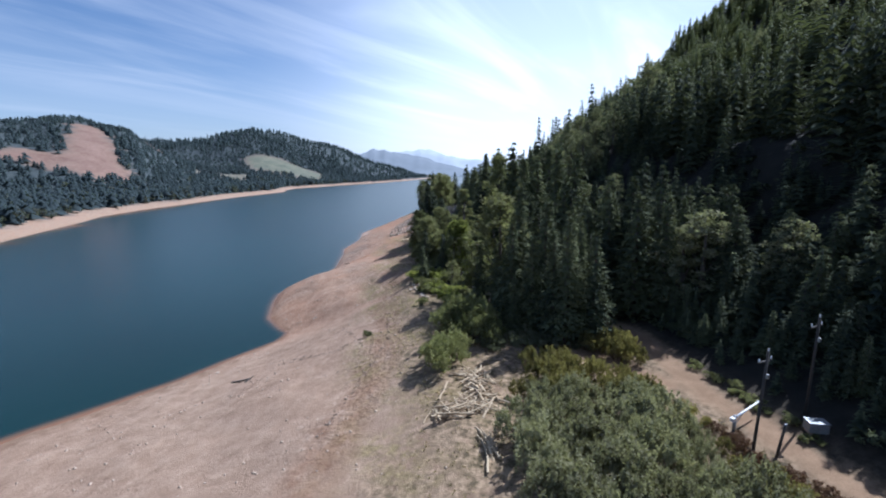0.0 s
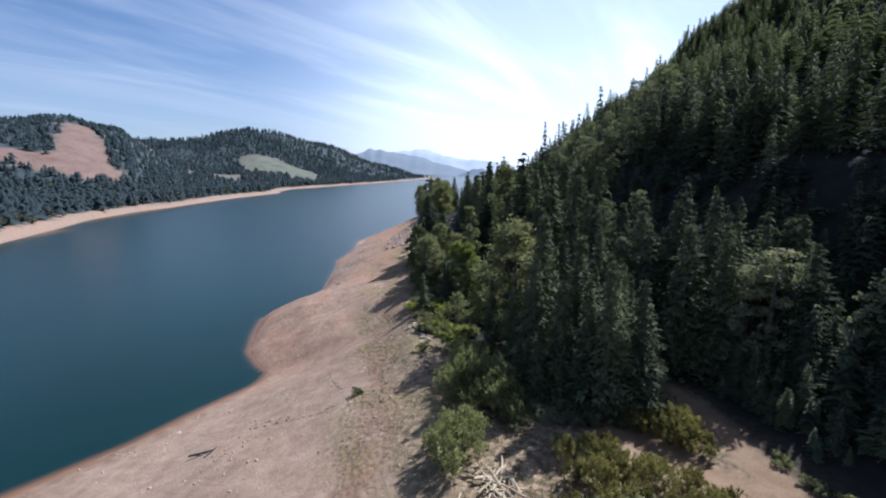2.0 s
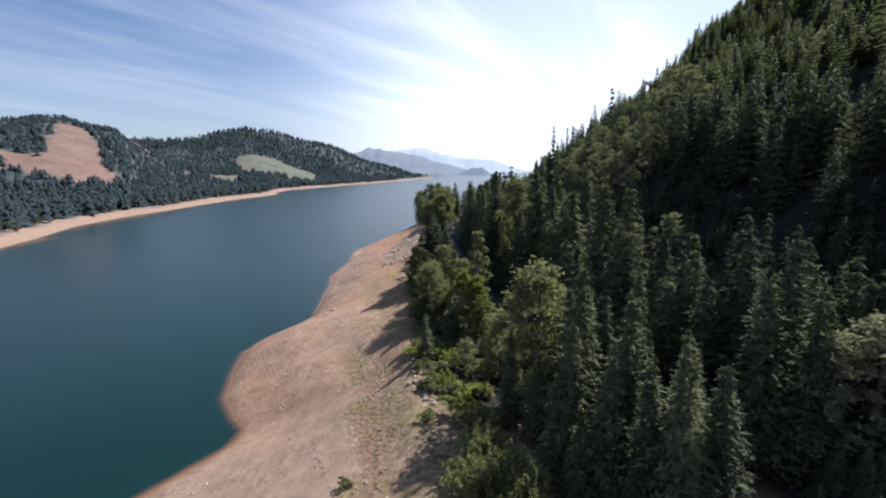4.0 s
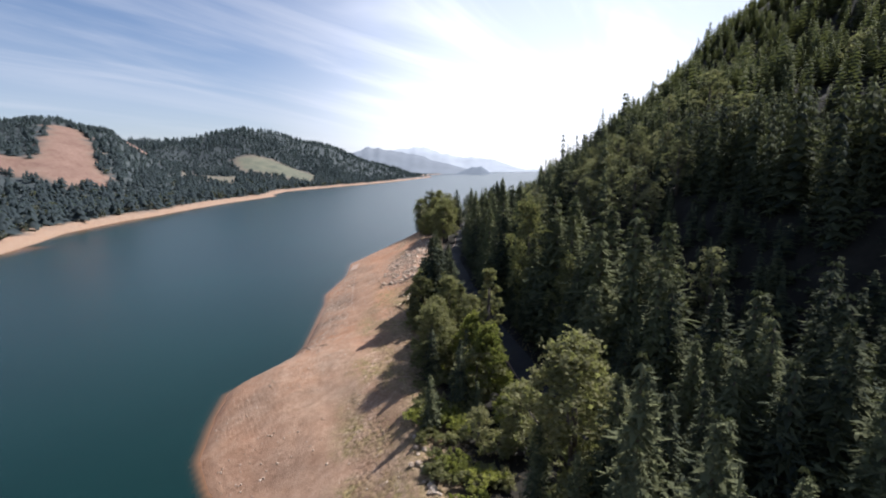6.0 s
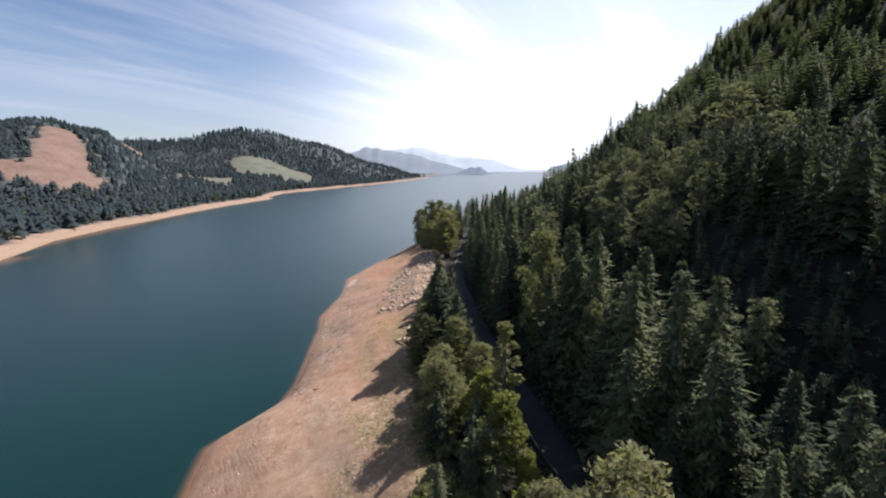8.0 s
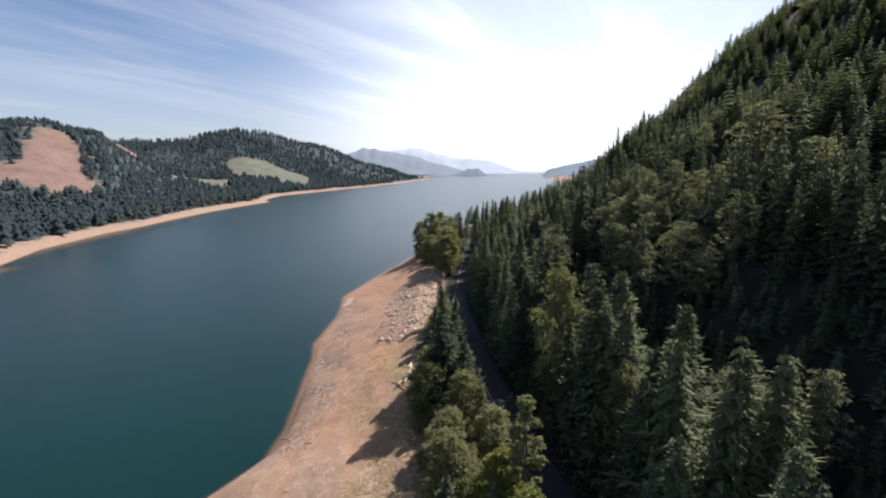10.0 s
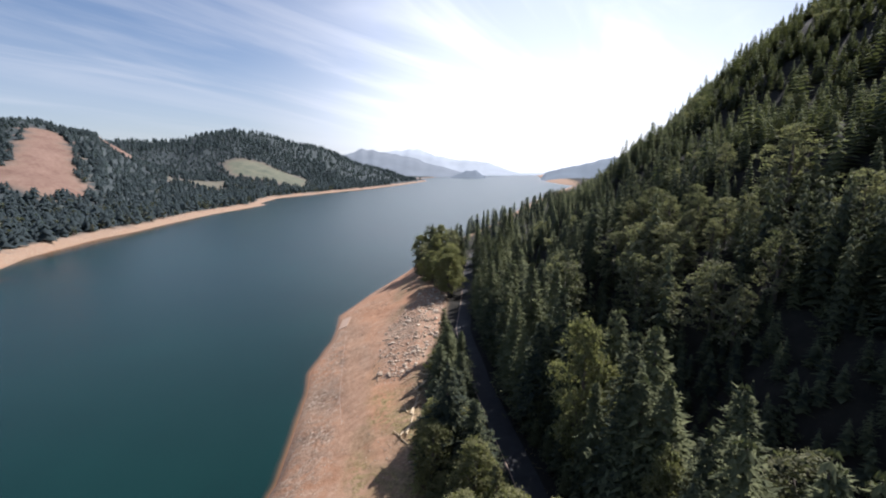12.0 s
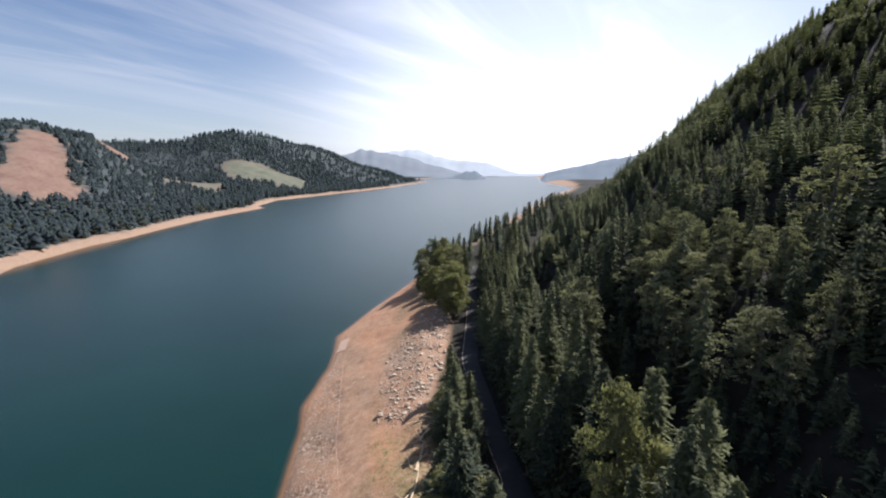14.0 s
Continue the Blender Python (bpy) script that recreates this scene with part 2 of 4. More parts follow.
hill_profile = curve((0, 0), (10, 3.2), (26, 20.8), (39, 25.2), (60, 42.6), (80, 52.0), (118, 87.0), (150, 108.5), (200, 141.5), (500, 328))
swell = curve((-50, 1.5), (60, 1.5), (80, 1.0), (95, 0.62), (122, 0.62), (140, 0.9), (180, 1.0), (300, 1.0))
low_edge = curve((136, -17), (150, -16.5), (166, -15.5), (180, -10), (196, -2))
high_edge = curve((136, -10), (145, -5.5), (152, -3.0), (165, 0.2), (180, 3.2), (192, 4.8), (198, 6.0))
CENTRE = (-13.0, 38.0)


def tents(x, y, *ranges):
    """Heights of ranges of hills: each is rows of bearing, distance of the crest and height, with the reach of its flanks."""
    az = np.degrees(np.arctan2(x - CENTRE[0], y - CENTRE[1]))
    r = np.hypot(x - CENTRE[0], y - CENTRE[1])
    z = np.zeros_like(r)
    for near, far, rows in ranges:
        a = np.array(rows, float)
        R, H = np.interp(az, a[:, 0], a[:, 1]), np.interp(az, a[:, 0], a[:, 2])
        u = np.where(r < R, np.clip((R - r) / near, 0, 1), np.clip((r - R) / far, 0, 1))
        z = np.maximum(z, np.maximum(H - 14, 0) * (1 - u * u * (3 - 2 * u) * 0.55 - 0.45 * u))
    return z


def fractal(x, y, s, seed):
    out = np.zeros_like(x)
    for k in range(4):
        q = s / 2 ** k
        rs = np.random.RandomState(seed + k)
        for j in range(5):
            a, ph = rs.uniform(0, 2 * np.pi), rs.uniform(0, 6.28)
            out += np.sin((x * np.cos(a) + y * np.sin(a)) / q * 6.283 * rs.uniform(0.7, 1.4) + ph) * 0.5 ** k / 5
    return out


def height(x, y):
    x, y = np.asarray(x, float), np.asarray(y, float)
    se, be, te, sw = shore_e(y), bank_e(y), toe_e(y), shore_w(y)
    u = np.clip((x - se) / np.maximum(be - se, 1), -3, 1)
    top = 8.6 + np.clip((y - 100) / 60, 0, 1) * 1.2
    beach = np.where(u < 0, u * 10.0, top * np.clip(u, 0, 1) ** swell(y))
    z = np.maximum(beach, -6.0)
    d = np.clip(x - te, 0, None)
    wob = fractal(x, y, 90.0, 5) * np.clip(d / 20, 0, 1)
    # benches and steep faces, that run unevenly along the hill
    e = d + fractal(x, y, 60.0, 15) * 5.0 * np.clip(d / 12, 0, 1) * np.clip((80 - d) / 25, 0, 1)
    slope = hill_profile(e)
    far = np.clip((y - 420) / 500, 0, 1)
    slope = slope * (1 - far) + np.minimum(0.10 * d, 60) * far
    slope = slope + 5.0 * np.clip((y - 190) / 60, 0, 1) * np.clip((d - 60) / 40, 0, 1) * (1 - far)
    z = z + np.minimum(slope, 195) + wob * 3.0
    # the western shore
    dw = sw - x
    zw = np.where(dw < 0, dw * 0.3, np.where(dw < 13, dw * 0.34, 4.4 + (dw - 13) * 0.04))
    hills = tents(x, y, (560.0, 500.0, ((-80, 800, 70), (-50, 900, 110), (-37.1, 1000, 138), (-35.5, 1000, 145), (-33.8, 1010, 146), (-32.4, 1020, 140), (-29.3, 1050, 132), (-28.2, 1090, 114), (-27.2, 1100, 104), (-25.8, 1120, 82), (-23, 1150, 62), (-20, 1150, 50), (-15, 1150, 45), (-9, 1250, 40), (-3, 1300, 20), (0, 1300, 0))),
                  (760.0, 600.0, ((-45, 1500, 100), (-29, 1600, 140), (-26.9, 1650, 149), (-22.5, 1650, 151), (-21.4, 1650, 161), (-19.6, 1650, 180), (-16.7, 1650, 190), (-13.7, 1680, 181), (-9.8, 1800, 157), (-7.5, 1880, 152), (-5.3, 1980, 122), (-3.4, 2050, 93), (0.8, 2200, 53), (3.7, 2300, 28), (6, 2400, 0))))
    zw = np.where(dw > 20, np.maximum(zw, hills * np.clip((dw - 20) / 120, 0, 1)), zw)
    zw += fractal(x, y, 160.0, 11) * np.clip((dw - 40) / 200, 0, 1) * 5
    z = np.where(dw > -20, np.maximum(np.maximum(zw, -6.0), np.where(u > -2.9, z, -6.0)), z)
    near = np.clip(1 - np.hypot(x + 12, y - 110) / 260, 0, 1)
    z = z + near * (fractal(x, y, 14.0, 21) * 0.35 + fractal(x, y, 4.0, 31) * 0.10) * np.clip(np.abs(u) * 4, 0.1, 1)
    return z


def axis(lo, hi, flo, fhi, step, grow):
    """Coordinates close together from flo to fhi and ever wider apart beyond."""
    mid = list(np.arange(flo, fhi + 1e-6, step))
    a, s = [], step
    v = fhi
    while v < hi:
        s *= grow
        v += s
        a.append(min(v, hi))
    b, s, v = [], step, flo
    while v > lo:
        s *= grow
        v -= s
        b.append(max(v, lo))
    return np.array(b[::-1] + mid + a)


def mesh_object(name, verts, faces, mat, parent=None, smooth=False):
    me = bpy.data.meshes.new(name)
    me.from_pydata(verts, [], faces)
    me.materials.append(mat)
    if smooth:
        me.polygons.foreach_set("use_smooth", [True] * len(me.polygons))
    ob = new(name, me)
    if parent:
        ob.parent = parent
    return ob


def box_mask(v, lo, hi, soft):
    return np.clip((v - lo) / soft + 0.5, 0, 1) * np.clip((hi - v) / soft + 0.5, 0, 1)


def felled_mask(x, y):
    """The clear-felled slopes on the western hills, as a share from 0 to 1."""
    az = np.degrees(np.arctan2(x - CENTRE[0], y - CENTRE[1]))
    r = np.hypot(x - CENTRE[0], y - CENTRE[1])
    w = fractal(x, y, 120.0, 41)
    a = box_mask(az + w * 0.6, -50, -30.8, 0.5) * box_mask(r + w * 30, 610 + np.clip(-az - 34, 0, 9) * 8, np.interp(az, (-50, -35.5, -33.9, -32, -30.5), (690, 690, 900, 880, 700)), 25)
    b = box_mask(az, -29.2, -26.6, 0.3) * box_mask(r, 985, 1300, 20)
    return np.maximum(a, b)


def meadow_mask(x, y):
    az = np.degrees(np.arctan2(x - CENTRE[0], y - CENTRE[1]))
    r = np.hypot(x - CENTRE[0], y - CENTRE[1])
    w = fractal(x, y, 150.0, 43)
    return box_mask(az + w, -18, -9.3, 0.5) * box_mask(r + w * 40, 1080, 1240, 40) + box_mask(az + w, -24, -18, 1.0) * box_mask(r + w * 30, 900, 1010, 40) * 0.8


RUTS = [(-21, 24), (-18, 37), (-16, 45), (-16, 55), (-16.5, 65), (-15.5, 80), (-15, 95), (-17, 110), (-19.5, 122)]
ROAD = [(13.5, 12), (11.6, 20), (11.4, 24), (10.8, 28), (10.6, 33), (11.3, 38), (11.8, 44), (9.8, 51), (6.8, 60), (4.5, 80), (3.5, 100), (3.2, 130), (4.5, 158), (10, 182), (18, 222), (27, 256), (40, 285), (90, 380)]
FORK = [(8.5, 34), (5.6, 38.6), (3.4, 41)]
GLADE = [(52, 250), (62, 275), (74, 300)]
RAMP = [(-19.8, 120), (-20.3, 136), (-21.5, 156), (-22.5, 170), (-25, 186), (-28, 199)]


def path_distance(x, y, pts):
    """The distance of places from a line through points."""
    d = np.full_like(x, 1e9)
    for (ax, ay), (bx, by) in zip(pts[:-1], pts[1:]):
        l2 = (bx - ax) ** 2 + (by - ay) ** 2
        t = np.clip(((x - ax) * (bx - ax) + (y - ay) * (by - ay)) / l2, 0, 1)
        d = np.minimum(d, np.hypot(x - ax - t * (bx - ax), y - ay - t * (by - ay)))
    return d


def build_ground():
    xs = axis(-4600, 4600, -60, 22, 0.8, 1.04)
    ys = axis(-500, 4700, 18, 225, 0.95, 1.03)
    X, Y = np.meshgrid(xs, ys)
    Z = height(X, Y)
    nx, ny = len(xs), len(ys)
    verts = np.stack([X, Y, Z], -1).reshape(-1, 3)
    i = np.arange(nx * ny).reshape(ny, nx)
    faces = np.stack([i[:-1, :-1], i[:-1, 1:], i[1:, 1:], i[1:, :-1]], -1).reshape(-1, 4)
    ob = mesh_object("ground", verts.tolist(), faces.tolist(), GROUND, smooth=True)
    x, y, z = verts.T
    se, be, te, sw = shore_e(y), bank_e(y), toe_e(y), shore_w(y)
    east = x > (se + sw) / 2
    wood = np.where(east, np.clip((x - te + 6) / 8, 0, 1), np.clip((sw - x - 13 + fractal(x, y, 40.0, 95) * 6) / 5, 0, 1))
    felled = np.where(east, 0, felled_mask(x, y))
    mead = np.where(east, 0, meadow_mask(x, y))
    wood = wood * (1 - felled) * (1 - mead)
    grass = np.where(east, np.clip(np.clip((x - be + 5) / 6, 0, 1) + 0.75 * box_mask(x, be - 9, be - 2, 3) * np.clip(fractal(x, y, 22.0, 61) * 3 + 0.1, 0, 1), 0, 1), 0)
    red = np.where(east, np.interp(y, (64, 92, 350, 600), (0.12, 1.0, 1.0, 0.2)), 0.4)
    gravel = np.where(east, np.clip(0.10 + 0.5 * box_mask(y, 100, 250, 20) * box_mask(x, -36, -22, 6), 0, 1), 0.8)
    rut = np.minimum(path_distance(x, y, RUTS), path_distance(x, y, np.array(RUTS) + (1.7, 0)))
    # The clay colour is held back along the corridor, so that it reads as shaded.
    road = np.clip(1.75 - path_distance(x, y, ROAD) + fractal(x, y, 6.0, 77) * 0.6, 0, 1) * east * np.interp(y, (46, 58, 225, 240, 262, 266), (1, 0.05, 0.05, 0.8, 0.8, 0))
    lane = np.clip(2.0 - path_distance(x, y, FORK) + fractal(x, y, 6.0, 79) * 0.6, 0, 1) * east
    glade = np.clip(4.0 - path_distance(x, y, GLADE), 0, 1) * east
    track = np.maximum(np.clip(1.15 - rut / 0.7, 0, 0.45) * east, np.maximum(np.maximum(road, lane), glade))
    # The dark wood floor also covers bank and road corridor, standing in for shade.
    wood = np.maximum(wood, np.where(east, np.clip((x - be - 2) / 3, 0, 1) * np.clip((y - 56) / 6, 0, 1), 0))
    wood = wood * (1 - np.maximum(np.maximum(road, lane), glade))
    rocks = np.where(east, box_mask(y, 137, 200, 6) * np.clip((high_edge(y) + 1.5 - x) / 2, 0, 1) * np.clip((x - low_edge(y)) / 2, 0, 1), 0)
    wood, grass, gravel = wood * (1 - rocks), grass * (1 - rocks), np.maximum(gravel, rocks * 0.35)
    ramp = np.clip(3.2 - path_distance(x, y, RAMP) + fractal(x, y, 8.0, 83) * 0.8, 0, 1) * east
    gravel, red = gravel * (1 - ramp), red * (1 - 0.5 * ramp)
    uneven = fractal(x, y, 13.0, 87)
    rib = np.clip(1.35 - np.hypot((x + 35.5) / 7.5, (y - 91) / 13), 0, 1) + 0.5 * np.clip(1.3 - np.hypot((x + 25) / 7, (y - 84) / 9), 0, 1) + 0.45 * box_mask(x, se + 0.5, se + 7, 3) * box_mask(y, 104, 190, 8)
    rib = np.clip(rib, 0, 1) * np.clip(0.45 + fractal(x, y, 17.0, 88) * 2.2, 0, 1) * east
    rust = np.clip(1.7 - path_distance(x, y, RUTS) / 1.5 + uneven, 0, 1) * np.interp(y, (20, 60, 110), (0.9, 0.75, 0.3)) * east
    tussock = np.clip(box_mask(x, be - 8.5, be + 3, 3) * np.clip(0.45 + uneven * 1.6, 0, 1) * box_mask(y, 22, 134, 8) * np.interp(y, (40, 60), (0.8, 1.0)), 0, 1) * east * (1 - np.maximum(road, lane))
    stony = np.clip(box_mask(x, se + 0.5, se + 8, 7) * box_mask(y, 106, 188, 14) * (0.6 + uneven * 1.6) + 0.8 * np.clip(1.6 - path_distance(x, y, RUTS) / 2.2 + uneven, 0, 1) * box_mask(y, 30, 100, 10) + rocks * 0.35, 0, 1) * east * (1 - ramp)
    for nm, cols in (("cover", (grass, wood, felled, mead)), ("soil", (red, gravel, track, east * 1.0)), ("wear", (rib, rust, tussock, stony))):
        at = ob.data.attributes.new(nm, "FLOAT_COLOR", "POINT")
        at.data.foreach_set("color", np.stack(cols, -1).astype(np.float32).ravel())
    return tagged(ob, "bare reddish reservoir shore rising to grass and wooded hills", "ground", kind="structure")


build_ground()


def build_lake():
    """The lake's surface, a sheet at height nought, that knows how shallow it is."""
    xs, ys = axis(-4600, 4600, -66, 6, 0.75, 1.16), axis(-500, 4700, 20, 300, 1.2, 1.12)
    X, Y = np.meshgrid(xs, ys)
    i = np.arange(X.size).reshape(X.shape)
    f = np.stack([i[:-1, :-1], i[:-1, 1:], i[1:, 1:], i[1:, :-1]], -1).reshape(-1, 4)
    ob = mesh_object("water", np.stack([X, Y, 0 * X], -1).reshape(-1, 3).tolist(), f.tolist(), WATER)
    at = ob.data.attributes.new("shoal", "FLOAT", "POINT")
    at.data.foreach_set("value", np.clip(1 + height(X, Y) / 0.65, 0, 1).astype(np.float32).ravel())
    return ob


lake = build_lake()
tagged(lake, "calm blue-green reservoir water under a hazy sky", "water", kind="structure")


def build_far_range(name, label, near, rows, colour, glow):
    """A hazy mountain range at the lake's end, so far off that it does not shift. Its haze is painted as pale colour
    and emission.
    """
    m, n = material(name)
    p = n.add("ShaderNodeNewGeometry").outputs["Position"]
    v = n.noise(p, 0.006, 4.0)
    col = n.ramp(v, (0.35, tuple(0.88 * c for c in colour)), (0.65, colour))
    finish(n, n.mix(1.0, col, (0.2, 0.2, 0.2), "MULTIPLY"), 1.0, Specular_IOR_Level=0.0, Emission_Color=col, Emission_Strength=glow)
    a = np.array(rows, float)
    az = np.arange(a[0, 0], a[-1, 0] + 0.01, 0.12)
    verts, faces = [], []
    for k, b in enumerate(az):
        R, H = np.interp(b, a[:, 0], a[:, 1]), np.interp(b, a[:, 0], a[:, 2])
        H += 0.02 * H * math.sin(b * 1.9) + 0.015 * H * math.sin(b * 4.3 + 1)
        for d, f in ((near, 0.0), (near * 0.6, 0.35), (near * 0.25, 0.75), (0, 1.0), (-near * 0.2, 0.6)):
            q = R - d + 0.05 * near * math.sin(b * 1.7 + d)
            verts.append((CENTRE[0] + q * math.sin(radians(b)), CENTRE[1] + q * math.cos(radians(b)), H * f + (-2 if f == 0 else 0)))
        if k:
            o = 5 * k
            faces += [(o - 5 + j, o + j, o + j + 1, o - 4 + j) for j in range(4)]
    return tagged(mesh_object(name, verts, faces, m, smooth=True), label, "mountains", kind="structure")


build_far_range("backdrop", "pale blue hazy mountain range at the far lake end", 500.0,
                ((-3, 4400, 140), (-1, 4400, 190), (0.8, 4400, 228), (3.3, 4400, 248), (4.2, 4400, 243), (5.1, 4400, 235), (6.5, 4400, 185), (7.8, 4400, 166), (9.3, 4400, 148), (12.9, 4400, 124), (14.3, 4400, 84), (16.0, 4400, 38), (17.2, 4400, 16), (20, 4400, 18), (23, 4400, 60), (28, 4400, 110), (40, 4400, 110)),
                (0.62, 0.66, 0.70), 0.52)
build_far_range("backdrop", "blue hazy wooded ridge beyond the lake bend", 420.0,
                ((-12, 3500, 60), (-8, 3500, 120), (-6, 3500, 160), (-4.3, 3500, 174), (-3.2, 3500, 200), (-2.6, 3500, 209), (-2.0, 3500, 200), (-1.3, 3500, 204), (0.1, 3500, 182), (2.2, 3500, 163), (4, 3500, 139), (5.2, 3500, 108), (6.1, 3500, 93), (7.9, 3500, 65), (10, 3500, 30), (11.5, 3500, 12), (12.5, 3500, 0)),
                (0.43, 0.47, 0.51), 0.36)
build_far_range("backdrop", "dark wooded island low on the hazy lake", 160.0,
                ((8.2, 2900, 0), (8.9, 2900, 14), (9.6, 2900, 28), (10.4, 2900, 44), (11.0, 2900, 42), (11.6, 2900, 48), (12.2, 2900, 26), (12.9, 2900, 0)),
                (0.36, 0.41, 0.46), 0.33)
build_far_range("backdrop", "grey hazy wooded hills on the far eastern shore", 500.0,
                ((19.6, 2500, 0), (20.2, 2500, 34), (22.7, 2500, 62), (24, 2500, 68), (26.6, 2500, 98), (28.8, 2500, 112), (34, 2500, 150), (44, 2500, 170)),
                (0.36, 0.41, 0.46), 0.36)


# ---- trees ----
def conifer_shape(rs, H, R, whorls, arms, twigs, base=0.06):
    """Drooping branches in whorls, each a folded spray with side twigs; returns corners and triangles."""
    V, T = [], []
    lean = rs.uniform(-0.02, 0.02, 2) * H
    for w in range(whorls):
        u = base + (1 - base) * ((w + rs.uniform(-0.3, 0.3)) / whorls)
        u = min(max(u, base), 0.985)
        z = H * u
        prof = (1 - u) ** 0.82 * (0.62 + 0.38 * min(1, (u - base) / 0.14 + 0.25))
        rad = R * prof + 0.02 * R
        n = max(4, int(arms * (0.55 + 0.45 * (1 - u)) + rs.uniform(-1, 1)))
        a0 = rs.uniform(0, 6.28)
        for k in range(n):
            a = a0 + 6.283 * (k + rs.uniform(-0.3, 0.3)) / n
            L = rad * rs.uniform(0.62, 1.18)
            ca, sa = math.cos(a), math.sin(a)
            droop = L * rs.uniform(0.12, 0.42) * (1.1 - 0.6 * u)
            wid = L * rs.uniform(0.20, 0.32) + 0.03 * R
            cx, cy = lean * u
            zj = z + H * rs.uniform(-0.6, 0.6) / whorls * (1 - u * 0.6)
            o = len(V)
            for r, q, dz in ((0.02, 0, 0), (L * 0.5, wid * 0.08, -droop * 0.4), (L, 0, -droop), (L * 0.5, -wid * 0.08, -droop * 0.4)):
                V.append((cx + ca * r - sa * q, cy + sa * r + ca * q, zj + dz))
            T += [(o, o + 1, o + 2), (o, o + 2, o + 3)]
            for j in range(twigs):
                f = rs.uniform(0.22, 1.0)
                q = rs.uniform(-1, 1) * wid * (1.3 - 0.8 * f)
                c = np.array((cx + ca * L * f - sa * q, cy + sa * L * f + ca * q, zj - droop * f * f + rs.normal() * 0.03 * R))
                size = (0.066 * R + 0.070 * L) * rs.uniform(0.6, 1.25)
                t1 = np.array((ca, sa, -0.3)) * 0.7 + rs.normal(size=3) * 0.6
                t2 = np.array((-sa, ca, 0.0)) * rs.choice((-1, 1)) + rs.normal(size=3) * 0.4
                b = len(V)
                V += [tuple(c - t1 * size * 0.35), tuple(c + t1 * size), tuple(c + t2 * size * 0.62)]
                T.append((b, b + 1, b + 2))
    o = len(V)
    V += [(lean[0] - 0.02 * R, lean[1], H * 0.94), (lean[0] + 0.03 * R, lean[1] + 0.02 * R, H * 0.94), (lean[0], lean[1], H)]
    T.append((o, o + 1, o + 2))
    return np.array(V), np.array(T)


def bush_shape(rs, lobes, per, leaf, upright=False):
    """A crown of small leaves gathered in clumps on lobes; lobes: rows of x, y, z and radii."""
    V, T = [], []
    for cx, cy, cz, rx, rz in lobes:
        cl = max(3, int(per / 13))
        for c in range(cl):
            d = rs.normal(size=3)
            d /= np.linalg.norm(d)
            if d[2] < -0.55:
                d[2] *= -0.6
            q = np.array((cx, cy, cz)) + d * (rx, rx, rz) * rs.uniform(0.62, 1.04)
            cr = rs.uniform(0.20, 0.36) * rx
            for j in range(26):
                p = q + rs.normal(size=3) * cr * ((0.45, 0.45, 1.0) if upright else (0.62, 0.62, 0.5))
                a = rs.normal(size=3) * ((0.5, 0.5, 1.4) if upright else (1, 1, 1))
                a /= np.linalg.norm(a)
                b = np.cross(a, d + rs.normal(size=3) * 0.7)
                b /= np.linalg.norm(b) + 1e-6
                s = leaf * rs.uniform(0.6, 1.3) * 0.86
                o = len(V)
                V += [p - a * s, p + b * s * 0.85, p + a * s]
                T.append((o, o + 1, o + 2))
    return np.array(V), np.array(T)


def low_conifer(rs, tiers, sides):
    """A far tree one metre high: ragged tiers of branch tips."""
    V, T = [], []
    for t in range(tiers):
        u = t / tiers
        r = 0.17 * (1 - u) ** 0.85 * rs.uniform(0.85, 1.1) + 0.012
        top, bot = min(1.0, u + 1.65 / tiers), u + 0.05
        o = len(V)
        V.append((0, 0, top))
        a0 = rs.uniform(0, 6.28)
        for k in range(2 * sides):
            a = a0 + 6.283 * k / (2 * sides)
            q = r * (rs.uniform(0.85, 1.25) if k % 2 == 0 else rs.uniform(0.35, 0.6))
            V.append((q * math.cos(a), q * math.sin(a), bot + (0 if k % 2 == 0 else 0.5 / tiers)))
        T += [(o, o + 1 + k, o + 1 + (k + 1) % (2 * sides)) for k in range(2 * sides)]
    return np.array(V), np.array(T)


def round_far(rs, n):
    """A far broad-leaved tree one metre high, in ragged clumps."""
    V, T = [], []
    for j in range(n):
        d = rs.normal(size=3)
        d /= np.linalg.norm(d)
        q = np.array((0, 0, 0.56)) + d * (0.30, 0.30, 0.36) * rs.uniform(0.55, 1.05)
        for k in range(4):
            a = rs.normal(size=3) * 0.085
            b = rs.normal(size=3) * 0.085
            o = len(V)
            c = q + rs.normal(size=3) * 0.05
            V += [c - a, c + a, c + b]
            T.append((o, o + 1, o + 2))
    return np.array(V), np.array(T)


